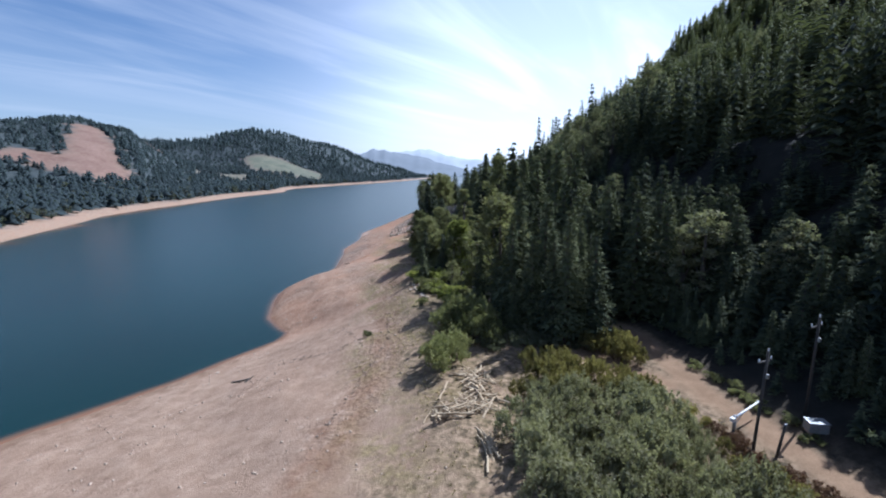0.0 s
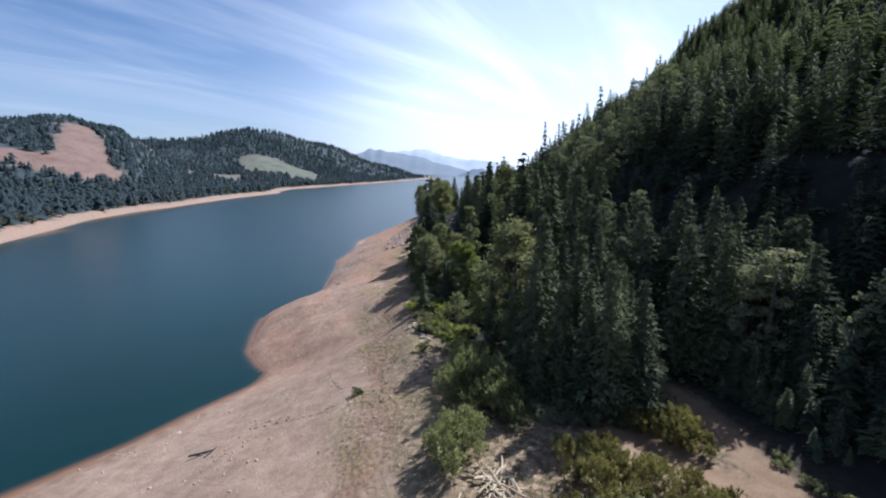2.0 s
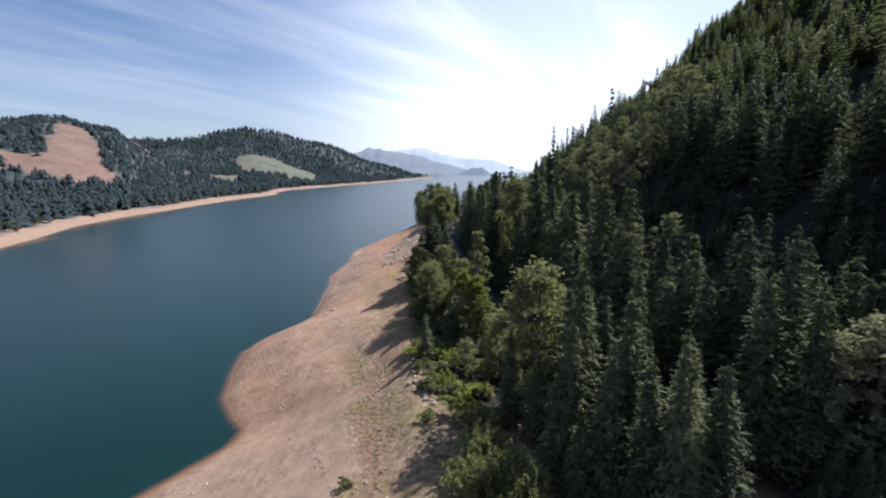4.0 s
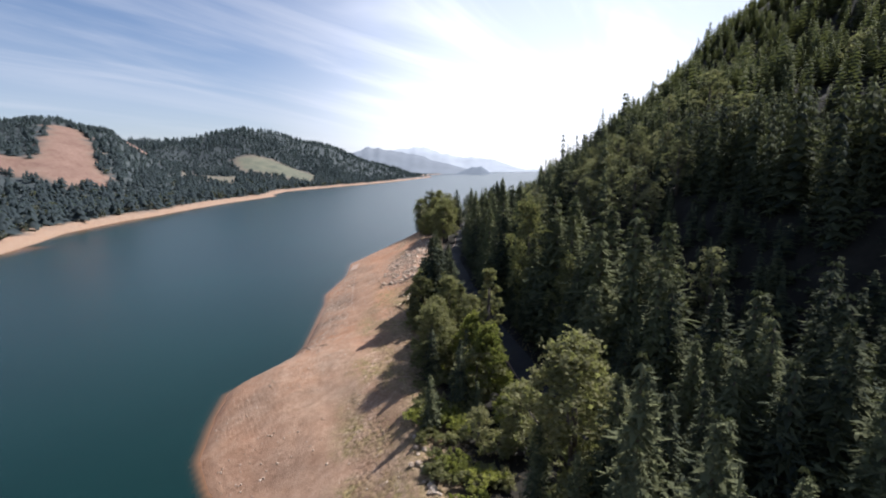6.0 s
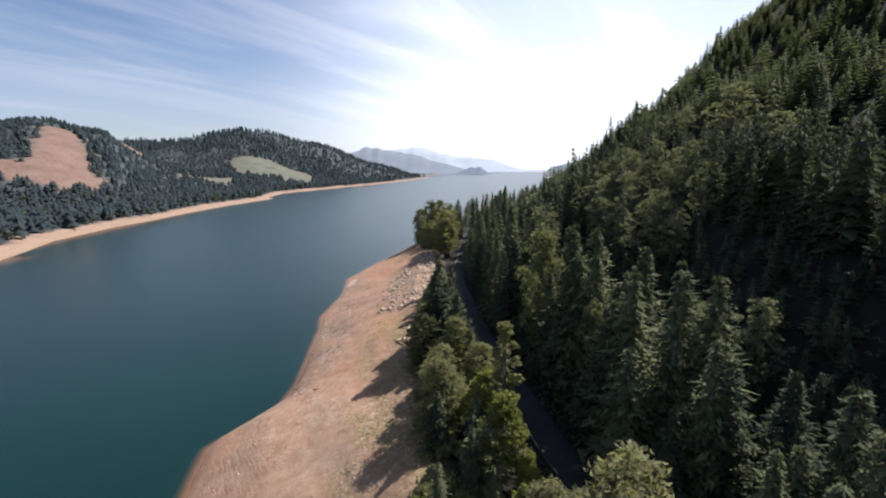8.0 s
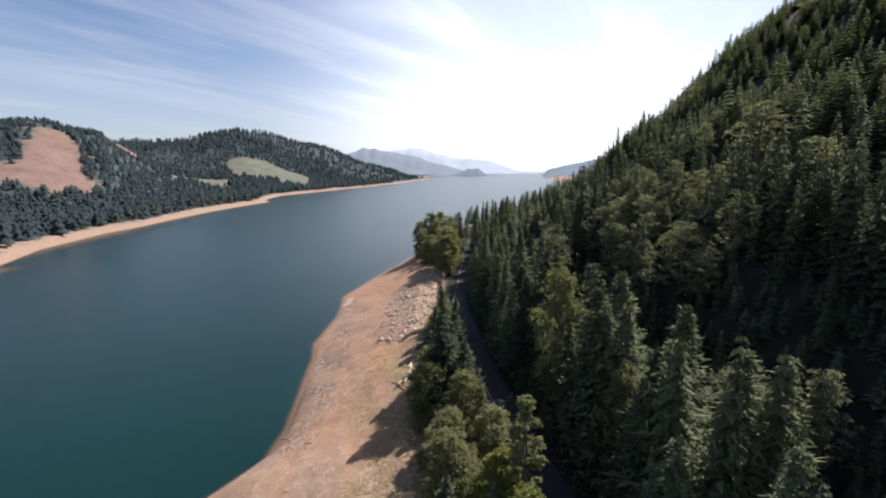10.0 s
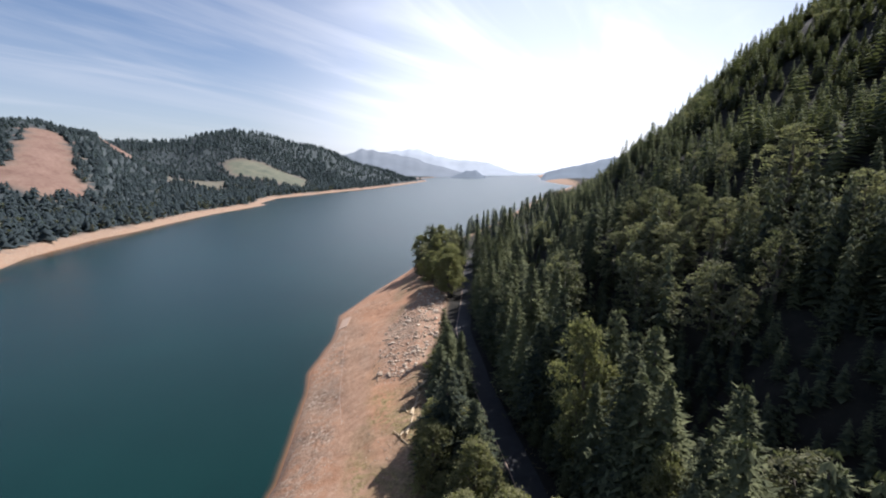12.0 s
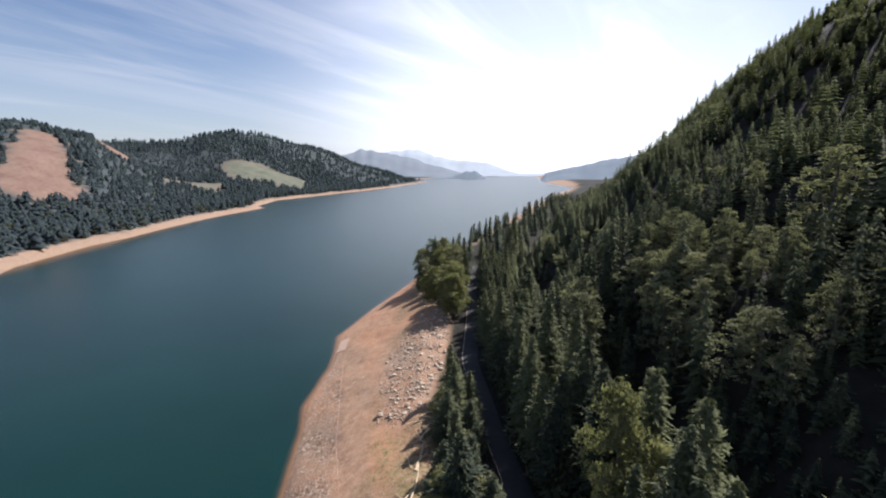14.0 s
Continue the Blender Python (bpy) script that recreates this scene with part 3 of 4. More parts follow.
def scatter(name, shapes, places, mat, label, category, rs):
    """Many far trees in one mesh. places: rows of x, y, z, height, girth."""
    Vs, Ts, off = [], [], 0
    for x, y, z, h, g in places:
        V, T = shapes[rs.randint(len(shapes))]
        a = rs.uniform(0, 6.28)
        c, s = math.cos(a), math.sin(a)
        Q = np.empty_like(V)
        Q[:, 0] = x + (V[:, 0] * c - V[:, 1] * s) * h * g
        Q[:, 1] = y + (V[:, 0] * s + V[:, 1] * c) * h * g
        Q[:, 2] = z + V[:, 2] * h
        Vs.append(Q)
        Ts.append(T + off)
        off += len(V)
    V, T = np.concatenate(Vs), np.concatenate(Ts)
    me = bpy.data.meshes.new(name)
    me.vertices.add(len(V))
    me.vertices.foreach_set("co", V.astype(np.float32).ravel())
    me.loops.add(len(T) * 3)
    me.loops.foreach_set("vertex_index", T.astype(np.int32).ravel())
    me.polygons.add(len(T))
    me.polygons.foreach_set("loop_start", np.arange(0, len(T) * 3, 3, dtype=np.int32))
    me.update(calc_edges=True)
    me.materials.append(mat)
    return tagged(new(name, me), label, category, kind="stuff")


def spread(rs, n, xr, yr, keep):
    """n tries at random places; keep(x, y) gives the chance that a tree stands there."""
    x, y = rs.uniform(*xr, n), rs.uniform(*yr, n)
    ok = rs.uniform(size=n) < keep(x, y)
    x, y = x[ok], y[ok]
    return x, y, height(x, y)



def part(name, V, T, mat, parent, label="", smooth=False):
    """One mesh, as a part of a thing."""
    me = bpy.data.meshes.new(name)
    me.from_pydata([tuple(v) for v in V], [], [tuple(int(i) for i in f) for f in T])
    me.materials.append(mat)
    if smooth:
        me.polygons.foreach_set("use_smooth", [True] * len(me.polygons))
    ob = new(name, me)
    ob.parent = parent
    return tagged(ob, label)


def tube(points, radii, sides=7):
    """A tapered, bent tube through points, closed at both ends."""
    V, T = [], []
    P = [Vector(p) for p in points]
    for i, p in enumerate(P):
        d = (P[min(i + 1, len(P) - 1)] - P[max(i - 1, 0)]).normalized()
        a = d.orthogonal().normalized()
        b = d.cross(a)
        for k in range(sides):
            w = 6.2832 * k / sides
            V.append(p + (a * math.cos(w) + b * math.sin(w)) * radii[i])
        if i:
            o = (i - 1) * sides
            T += [(o + k, o + (k + 1) % sides, o + sides + (k + 1) % sides, o + sides + k) for k in range(sides)]
    n = len(P) * sides
    T += [tuple(range(sides))[::-1], tuple(range(n - sides, n))]
    return [tuple(v) for v in V], T


def join(*shapes):
    V, T = [], []
    for v, t in shapes:
        o = len(V)
        V += [tuple(q) for q in v]
        T += [tuple(i + o for i in f) for f in t]
    return V, T


def block(sx, sy, sz, x=0.0, y=0.0, z=0.0, bevel=0.02):
    """A box with worn edges, its base at z."""
    bm = bmesh.new()
    bmesh.ops.create_cube(bm, size=1.0, matrix=Matrix.Translation((x, y, z + sz / 2)) @ Matrix.Diagonal((sx, sy, sz, 1)))
    bmesh.ops.bevel(bm, geom=bm.edges[:], offset=bevel, segments=1, affect="EDGES")
    bm.verts.index_update()
    out = [tuple(v.co) for v in bm.verts], [tuple(v.index for v in f.verts) for f in bm.faces]
    bm.free()
    return out


def conifer(seed, H, R, whorls, arms, twigs, base, mat):
    """A conifer at the origin: trunk and crown."""
    rs = np.random.RandomState(seed)
    tree = new("conifer_tree")
    V, T = tube([(0, 0, -0.6), (0, 0, H * 0.3), (0, 0, H * 0.7), (0, 0, H * 0.96)], [0.021 * H, 0.016 * H, 0.008 * H, 0.002 * H])
    part("trunk", V, T, BARK, tree, "grey-brown trunk", True)
    V, T = conifer_shape(rs, H, R, whorls, arms, twigs, base)
    Q, F = low_conifer(rs, 17, 6)
    g = 3.6 * R / H
    part("crown", np.concatenate([V, Q * (g * H, g * H, H * 0.95) + (0, 0, H * base * 0.6)]), np.concatenate([T, F + len(V)]), mat, tree)
    return tree


def broadleaf(seed, H, R, lobes, per, leaf, mat, narrow=False):
    """A broad-leaved tree at the origin: trunk, limbs and a crown of leaves in clumps."""
    rs = np.random.RandomState(seed)
    tree = new("deciduous_tree")
    V, T = tube([(0, 0, -0.6), (rs.uniform(-.1, .1), rs.uniform(-.1, .1), H * 0.25), (0.1, 0.1, H * 0.5), (0, 0.1, H * 0.82)], [0.024 * H, 0.018 * H, 0.012 * H, 0.003 * H])
    part("trunk", V, T, BARK, tree, "pale grey-brown trunk", True)
    rows = []
    for k in range(lobes):
        a = 2.4 * k + rs.uniform(-0.4, 0.4)
        u = (k + 0.5) / lobes
        zz = H * (0.16 + 0.76 * u)
        w = math.sin(min(1.0, (0.12 + u * 0.95)) * math.pi) ** 0.7
        rr = R * w * rs.uniform(0.35, 0.78)
        lr = R * rs.uniform(0.26, 0.42) * (0.75 if narrow else 1.0)
        rows.append((math.cos(a) * rr, math.sin(a) * rr, zz, lr, lr * rs.uniform(0.8, 1.15)))
    for k in range(5):
        x, y, z, r, q = rows[int((k + 0.5) * lobes / 5)]
        V, T = tube([(0, 0, z * 0.45), (x * 0.5, y * 0.5, z * 0.75), (x, y, z)], [0.010 * H, 0.006 * H, 0.002 * H], 5)
        part("limb", V, T, BARK, tree, "", True)
    part("crown", *bush_shape(rs, rows, per, leaf), mat, tree)
    return tree


def shrub(seed, H, R, lobes, per, leaf, mat, upright=False):
    """A many-stemmed bush: bare stems and leaves."""
    rs = np.random.RandomState(seed)
    tree = new("bush")
    rows, stems = [], []
    for k in range(lobes):
        a, q = rs.uniform(0, 6.28), math.sqrt(rs.uniform(0, 1))
        h = H * (1 - 0.45 * q * q) * rs.uniform(0.55, 0.85)
        x, y, lr = math.cos(a) * q * R * 0.75, math.sin(a) * q * R * 0.75, R * (rs.uniform(0.17, 0.27) if upright else rs.uniform(0.28, 0.42))
        rows.append((x, y, h * 0.72, lr, h * (0.5 if upright else 0.42)))
        if k < 5:
            stems.append(tube([(x * 0.25, y * 0.25, -0.2), (x * 0.7, y * 0.7, h * 0.45), (x, y, h)], [0.035, 0.025, 0.01], 4))
    for V, T in stems:
        part("stem", V, T, BARK, tree)
    part("foliage", *bush_shape(rs, rows, per, leaf, upright), mat, tree)
    return tree


def place(proto, x, y, top=None, H=1.0, girth=1.0, turn=0.0, sink=0.15):
    """A copy of a tree that stands on the ground, and reaches up to top where that is given."""
    z = float(height(np.array([x]), np.array([y]))[0])
    s = (top - z) / H if top else 1.0
    c = copy_thing(proto, pose(x, y, z - sink, 0, 0, turn))
    c.scale = (s * girth, s * girth, s)
    return c


def remove(proto):
    for o in (*proto.children_recursive, proto):
        bpy.data.objects.remove(o)


# ---- the trees by the road and the shore, one by one ----
rs = np.random.RandomState(12)
CON = [conifer(50 + k, 16.0, R, w, 11, 13, b, NEEDLES) for k, (R, w, b) in enumerate(((3.0, 30, 0.05), (2.6, 33, 0.08), (3.4, 28, 0.04), (2.9, 31, 0.10), (3.2, 29, 0.05)))]
CON_S = [conifer(57 + k, 16.0, R, 26, 10, 10, 0.05, NEEDLES) for k, R in enumerate((3.0, 3.3, 2.8))]
DEC = [broadleaf(70 + k, 15.0, R, n, 156, 0.23, LEAVES) for k, (R, n) in enumerate(((4.0, 30), (3.4, 26), (3.7, 28)))]
DEC_S = [broadleaf(75 + k, 15.0, R, 22, 104, 0.25, LEAVES) for k, R in enumerate((3.8, 3.4))]
DEC_H = [broadleaf(78 + k, 15.0, R, 20, 104, 0.25, HILL_LEAVES) for k, R in enumerate((4.0, 3.5))]
ASP = [broadleaf(80 + k, 15.0, 2.0, 26, 156, 0.20, LEAVES, True) for k in range(2)]
MAP = [broadleaf(90 + k, 10.0, 2.8, 24, 182, 0.22, BRIGHT) for k in range(2)]
DARK_CON = "dark green conifer with drooping branches beside the shore road"
OLIVE = "olive-green leafy deciduous tree on the bank above the shore"
LIME = "bright yellow-green leafy tree at the edge of the bank"
SLIM = "slim upright aspen with olive leaves beside the shore road"


def stand(protos, H, rows, label, category, group, girth=(0.9, 1.15)):
    for x, y, top in rows:
        k = rs.randint(len(protos))
        tagged(place(protos[k], x, y, top, H, rs.uniform(*girth), rs.uniform(0, 360)), label, category, group)


# the group where the road forks, and the row along the bank
stand(CON, 16.0, [(0.6, 52, 25.4), (3, 49, 23.8), (3.4, 43.4, 22.6), (6.5, 43.5, 20.6), (1.6, 56, 22.5), (5.4, 50, 20), (7.0, 54, 19.5), (4.4, 58, 21), (-1.2, 55.5, 17.5), (8.0, 48.2, 20), (9.0, 57.5, 21), (6.2, 47.0, 21.5), (1.0, 47.5, 20), (3.6, 53.5, 22.5), (-2.6, 59.5, 17), (2.5, 44.8, 20.5), (-0.6, 50, 21.5), (5, 45.4, 20), (-1.2, 47.2, 15.5)], DARK_CON, "conifer", "roadside conifers", (1.05, 1.3))
stand(CON, 16.0, [(-6.2, 107.8, 24.2), (-4.4, 112, 21.5), (-7.6, 113.5, 19.5), (-3.2, 104.5, 21)], "broad olive-green conifer on the bank above the shore", "conifer", "bank conifers", (1.6, 2.0))
stand(CON, 16.0, [(-2.8, 134, 20.4), (-4.2, 122, 19.0), (-2.0, 142, 20.8), (-5.0, 117.5, 17), (-1.0, 128, 16.5), (-0.4, 147, 16.0), (0.2, 151, 15), (-1.4, 138, 18.5), (0.4, 136, 18), (-4.6, 128.5, 18.5), (-1.8, 125, 18.5)], "dark conifer on the bank between shore and road", "conifer", "bank conifers", (1.6, 2.0))
stand(DEC[:1], 15.0, [(0.1, 59.9, 24.3)], OLIVE, "tree", "bank trees", (1.3, 1.32))
stand(DEC, 15.0, [(-4.3, 99, 19.6), (-3.8, 108.5, 17.9), (-2.2, 92, 18.5), (-5.8, 88, 15.5), (-1.5, 68, 16.5), (-7.2, 96, 15.5), (-8.2, 87.5, 18.5), (-7.2, 92.5, 18), (-8.6, 105, 18.5), (-7.8, 111, 18), (2.2, 206, 19.5), (-0.2, 212, 18), (3.2, 213, 20.5)], OLIVE, "tree", "bank trees", (1.35, 1.7))
stand(ASP, 15.0, [(-1.1, 83.5, 24.8), (-0.2, 87, 20.5), (-3.0, 95, 19.5)], SLIM, "tree", "bank aspens", (1.1, 1.3))
stand(MAP, 10.0, [(-2.6, 78, 18.4), (-3.0, 85, 17.8), (-0.9, 75.6, 13.6), (-2.2, 72.5, 12.6), (-3.6, 101.5, 17.2), (-4.2, 81, 13.5), (2.2, 64, 13)], LIME, "tree", "lime-green trees", (0.95, 1.2))
fill = []
for k in range(34):
    y = rs.uniform(66, 138)
    fill.append((float(bank_e(y)) + rs.uniform(2.0 if y < 112 else 4.6, 8.0), y, rs.uniform(12.5, 16.5)))
stand(CON_S, 16.0, fill[::2], "young dark conifer on the bank between shore and road", "conifer", "young bank conifers", (1.2, 1.6))
stand(DEC_S, 15.0, fill[1::2], "young leafy tree on the bank between shore and road", "tree", "young bank trees", (1.5, 2.0))
# the clump on the point
stand(DEC + DEC_H, 15.0, [(6.4, 234, 26), (9.5, 238, 27), (12.5, 232, 25.5), (3.2, 228, 19.5), (7.5, 224, 18.5), (16, 240, 22), (12, 226, 17.5), (3.0, 219, 15.5), (10, 229, 20), (14.5, 236, 22.5), (5, 230, 21), (0.0, 222, 21), (2.2, 214.5, 19.5), (-1.2, 217, 15.5), (5.5, 217, 19), (8.5, 219, 18.5), (1.4, 226.5, 21), (4.2, 209, 16.5), (6.5, 228, 24.5), (0.5, 233, 23.5), (5, 240, 26), (5.2, 186.5, 24.5), (6.6, 190.5, 26), (7.2, 196, 26), (4.6, 195, 23), (8.2, 202, 26), (5.2, 200, 24)], "olive leafy tree on the low point by the water", "tree", "trees on the point", (1.1, 1.5))
stand(CON, 16.0, [(23, 230, 27.4), (2.2, 231, 23.5), (-0.6, 224, 20.5), (5.6, 236, 27), (17.5, 236, 26.6), (25.5, 234, 23), (-0.5, 227, 20.5)], "lone conifer on the low point by the water", "conifer", "conifers on the point", (1.3, 1.7))
# the strip at the foot of the hill
strip = [(11.2, 92.6, 29.1), (12.3, 81, 29.5), (14.2, 76.7, 30.7), (13.3, 70.4, 26.3), (11.3, 94.4, 32.4), (12.6, 90.5, 29.4), (13, 131.7, 32.1), (15.3, 125.6, 32.5), (10.5, 152.7, 28.6), (8.6, 127, 27.5), (9.5, 137, 27), (11.5, 143, 28.5), (9.2, 116, 26.5), (12, 111, 30), (10, 99.5, 25), (13.5, 118, 31), (16.5, 66, 25), (14.4, 63, 21), (12.8, 85, 27), (12, 160, 27), (14.5, 148, 29.5), (15.5, 168, 27.5), (18, 178, 27), (8.8, 121.5, 24), (16, 136, 31.5), (17.5, 156, 31), (21, 190, 27), (25, 202, 27.5), (28.5, 214, 28), (33, 226, 29), (37, 238, 30), (43, 252, 30), (47, 266, 31), (16.2, 86, 31), (16.6, 99, 31.5), (16.8, 107, 31), (17.4, 76, 30), (22, 172, 29)]
strip += [(14.5, 50, 24), (16, 54, 26), (13.5, 55, 23), (17, 48, 24), (12.2, 58.5, 22), (15, 58.5, 25), (18.5, 52, 27), (11.5, 62, 22), (19, 57, 27), (16.5, 62, 26), (21, 60, 28)]
known = len(strip)
for k in range(66):
    y = rs.uniform(62, 225)
    strip.append((float(toe_e(y)) + rs.uniform(-6.0, 1.0), y, rs.uniform(18.5, 25) + max(0.0, (float(toe_e(y)) - 20) * 0.05)))
for k in range(46):
    y = 70 + 3.2 * k
    strip.append((float(np.interp(y, [q[1] for q in ROAD], [q[0] for q in ROAD])) + rs.uniform(3.8, 6.0), y, rs.uniform(12.5, 17.0)))
for k in range(26):
    y = rs.uniform(112, 212)
    strip.append((float(toe_e(y)) + rs.uniform(-8.0, -5.5), y, rs.uniform(19.0, 24.0)))
for k in range(26):
    y = rs.uniform(172, 250)
    strip.append((float(np.interp(y, (158, 182, 222, 256), (4.5, 10, 18, 27))) + rs.uniform(4, 8), y, rs.uniform(20, 24)))
for k in range(96):
    y, d = rs.uniform(0, 60), rs.uniform(2.2, 14)
    if d < 4 and 22 < y < 29:
        d += 3
    strip.append((float(toe_e(y)) + d, y, 9.4 + 1.26 * (d + 0.4) - rs.uniform(0, 2.2)))
stand(CON, 16.0, strip[:known], "tall dark conifer at the foot of the wooded hill", "conifer", "hill-foot conifers", (1.2, 1.55))
stand(CON_S, 16.0, strip[known:], "dark conifer at the foot of the wooded hill", "conifer", "hill-foot conifers", (1.25, 1.75))
stand(DEC, 15.0, [(10.4, 103.8, 31.8), (11.2, 88, 24.5), (14, 101.5, 26)], "yellowish leafy tree among dark conifers at the hill foot", "tree", "hill-foot leafy trees", (0.7, 0.85))
# leafy trees on the slope that catch the sun
stand(DEC_H, 15.0, [(34.4, 108, 31.8), (36.2, 109, 33), (34, 123, 31.2), (32.2, 125, 30), (23.6, 86, 24), (26.5, 80, 26), (20.4, 46, 22.3), (18.8, 47.5, 20.5), (23.8, 38.5, 22), (44.3, 154, 41.5), (46, 151, 42.5), (41, 150, 38.5), (63.4, 148, 55), (53.4, 125, 46.5), (38.8, 140, 38), (36.5, 126, 36), (39.4, 137, 39), (42, 139, 41), (33, 130, 33.5), (40, 133, 39), (45, 140, 43.5), (47, 134, 44.5), (49, 129, 44), (44, 132, 41.5), (49.5, 138, 46), (47.5, 146, 44.5), (39.5, 145, 37), (36, 136, 35), (37, 146, 35.5), (43.5, 125, 40.5), (40, 127.5, 38), (45.5, 120, 42), (36.5, 117, 34), (49, 153, 45), (24, 142, 30), (34, 112, 36), (40, 108, 41), (46, 121, 45), (27, 150, 31), (52, 108, 49), (60, 128, 57)], "grey-green leafy tree on the steep dark hillside", "tree", "hillside leafy trees", (1.25, 1.8))
for q in (*CON, *CON_S, *DEC, *DEC_S, *DEC_H, *ASP, *MAP):
    remove(q)

# ---- bushes ----
WIL = [shrub(110 + k, 3.0, 1.9, 28, 130, 0.082, WILLOW, True) for k in range(4)]
YEL = [shrub(115 + k, 3.0, 1.9, 26, 104, 0.095, YELLOWING, True) for k in range(2)]
GRN = [shrub(118 + k, 3.0, 1.9, 26, 130, 0.085, BANK_WILLOW, True) for k in range(2)]
DIM = [shrub(124 + k, 2.2, 1.9, 12, 78, 0.15, HILL_LEAVES) for k in range(2)]
LOW = [shrub(120 + k, 2.2, 1.8, 10, 78, 0.18, BRIGHT if k == 2 else LEAVES) for k in range(3)]


def bushes(protos, rows, label, group, H=3.0):
    for x, y, h in rows:
        p = place(protos[rs.randint(len(protos))], x, y, None, 1.0, 1.0, rs.uniform(0, 360), 0.1)
        s = h / H
        p.scale = (s * rs.uniform(0.9, 1.2), s * rs.uniform(0.9, 1.2), s)
        tagged(p, label, "bush", group)


thicket = []
for k in range(900):
    x, y = rs.uniform(-8, 10), rs.uniform(17, 39.5)
    edge = np.interp(y, (17, 24, 27, 31, 34, 38, 39.5), (8.0, 6.8, 7.6, 6.6, 5.6, 2.6, 0.5))
    left = np.interp(y, (17, 24, 31, 38, 39.5), (-7.0, -6.2, -4.6, -2.6, -1.5))
    if left < x < edge and all((x - a) ** 2 + (y - b) ** 2 > 1.5 ** 2 for a, b, c in thicket):
        thicket.append((x, y, rs.uniform(1.9, 4.3) * (0.65 if x > edge - 2 else 1.0)))
bushes(WIL, [q for q in thicket if q[1] < 31.5 and q[0] < 5.0], "grey-green willow bush in the thicket by the road", "willow thicket")
bushes(YEL, [(a, b, c * 0.75) for a, b, c in thicket if b >= 31.5 or a >= 5.0], "yellowing willow bush at the edge of the thicket", "willow thicket")
bushes(GRN, [(-10.1, 38.8, 4.0), (-9.2, 41, 4.2), (-10.4, 40.2, 3.4), (-7.6, 46.5, 4.6), (-6.2, 48.5, 5.0), (-5.1, 47.7, 4.8), (-6.6, 53, 4.2), (-8.0, 49.5, 4.0), (-4.4, 44.6, 3.4), (-7.2, 51, 4.0), (-5.4, 45.2, 4.2)], "leafy yellow-green willow bush on the bank", "bank willows")
bushes(DIM, [(rs.uniform(-5, 6.5), rs.uniform(41.5, 49), rs.uniform(0.9, 1.9)) for k in range(40)], "dull brown-green bush in the shade of the conifers", "shaded undergrowth", 2.2)
bushes(YEL, [(7.2, 39.0, 3.2), (8.4, 40.0, 2.8), (6.6, 40.4, 3.4), (8.2, 38.0, 2.3), (5.4, 41.8, 2.4), (8.9, 41.6, 2.2)], "yellowing bush between the forks of the dirt road", "road fork bushes")
bushes(LOW[:2], [(13.2, 31.5, 1.0), (13.0, 29.3, 0.9), (12.8, 33.5, 1.1), (13.4, 26.5, 0.9), (12.9, 36, 1.0), (12.6, 30.4, 0.9), (12.7, 28.2, 0.8), (12.9, 24.4, 0.9)], "low leafy bush on the verge of the dirt road", "verge bushes", 2.2)
RUS = [shrub(130, 1.6, 1.6, 10, 78, 0.12, RUSSET)]
bushes(RUS, [(8.2, 21.5, 1.0), (7.4, 23.2, 0.9), (7.9, 19.6, 1.1), (8.8, 18.4, 1.0), (6.9, 20.6, 1.1), (8.4, 25.4, 0.7), (9.2, 20.2, 1.0), (8.9, 21.8, 0.9), (9.3, 18.6, 1.1), (7.9, 24.6, 1.0), (7.2, 22.0, 1.2), (9.6, 16.8, 1.2), (8.2, 17.2, 1.3), (7.6, 26.2, 0.9), (7.0, 18.8, 1.2), (8.1, 23.0, 0.8)], "low russet bush on the verge by the posts", "russet bushes", 1.6)
remove(RUS[0])
bushes(LOW[:2], [(-18.1, 54.4, 1.1)], "small lone bush on the bare shore", "shore bush", 2.2)
under = []
for k in range(120):
    y = rs.uniform(58, 138) if k < 95 else rs.uniform(204, 238)
    b = float(bank_e(y))
    under.append((b + rs.uniform(1.2 if y < 112 or y > 200 else 4.2, 8.5), y, rs.uniform(1.2, 3.0)))
bushes(LOW, under, "leafy bush under the trees on the bank", "bank undergrowth", 2.2)
for q in (*WIL, *YEL, *GRN, *DIM, *LOW):
    remove(q)

# ---- the wooded hill over the road ----
rs = np.random.RandomState(3)


def unit(shape, H):
    return shape[0] / H, shape[1]


hill_shapes = [low_conifer(rs, 9, 5) for k in range(10)]
def full_conifer(rs, whorls, arms, twigs):
    """A conifer one metre high: sprays round a dense ragged core."""
    V, T = unit(conifer_shape(rs, 10.0, 1.8, whorls, arms, twigs, 0.04), 10.0)
    Q, F = low_conifer(rs, 13, 4)
    return np.concatenate([V, Q * (0.66, 0.66, 0.97)]), np.concatenate([T, F + len(V)])


near_shapes = [full_conifer(rs, 20, 8, 7) for k in range(8)]
mid_shapes = [low_conifer(rs, 13, 4) for k in range(10)]


def hill_row(x, y):
    """The tall stand half way up the lower slope, which shades the hill foot."""
    d = x - toe_e(y)
    return (d > 26) & (d < 38) & (y > 5) & (y < 122)


def hill_foot(x, y):
    """The shaded foot of the hill and the hollow under the tall stand."""
    return ((x - toe_e(y) < 26) & (y < 68)) | (((x - 29) / 12) ** 2 + ((y - 92) / 24) ** 2 < 1)


def shade_room(x, y):
    """How high a tree may grow in the shade that the tall stand casts on the hill foot."""
    d = np.clip(x - toe_e(y), 0, None)
    return np.clip(1.26 * d + 1.0 - hill_profile(d), 0.5, 11.5)


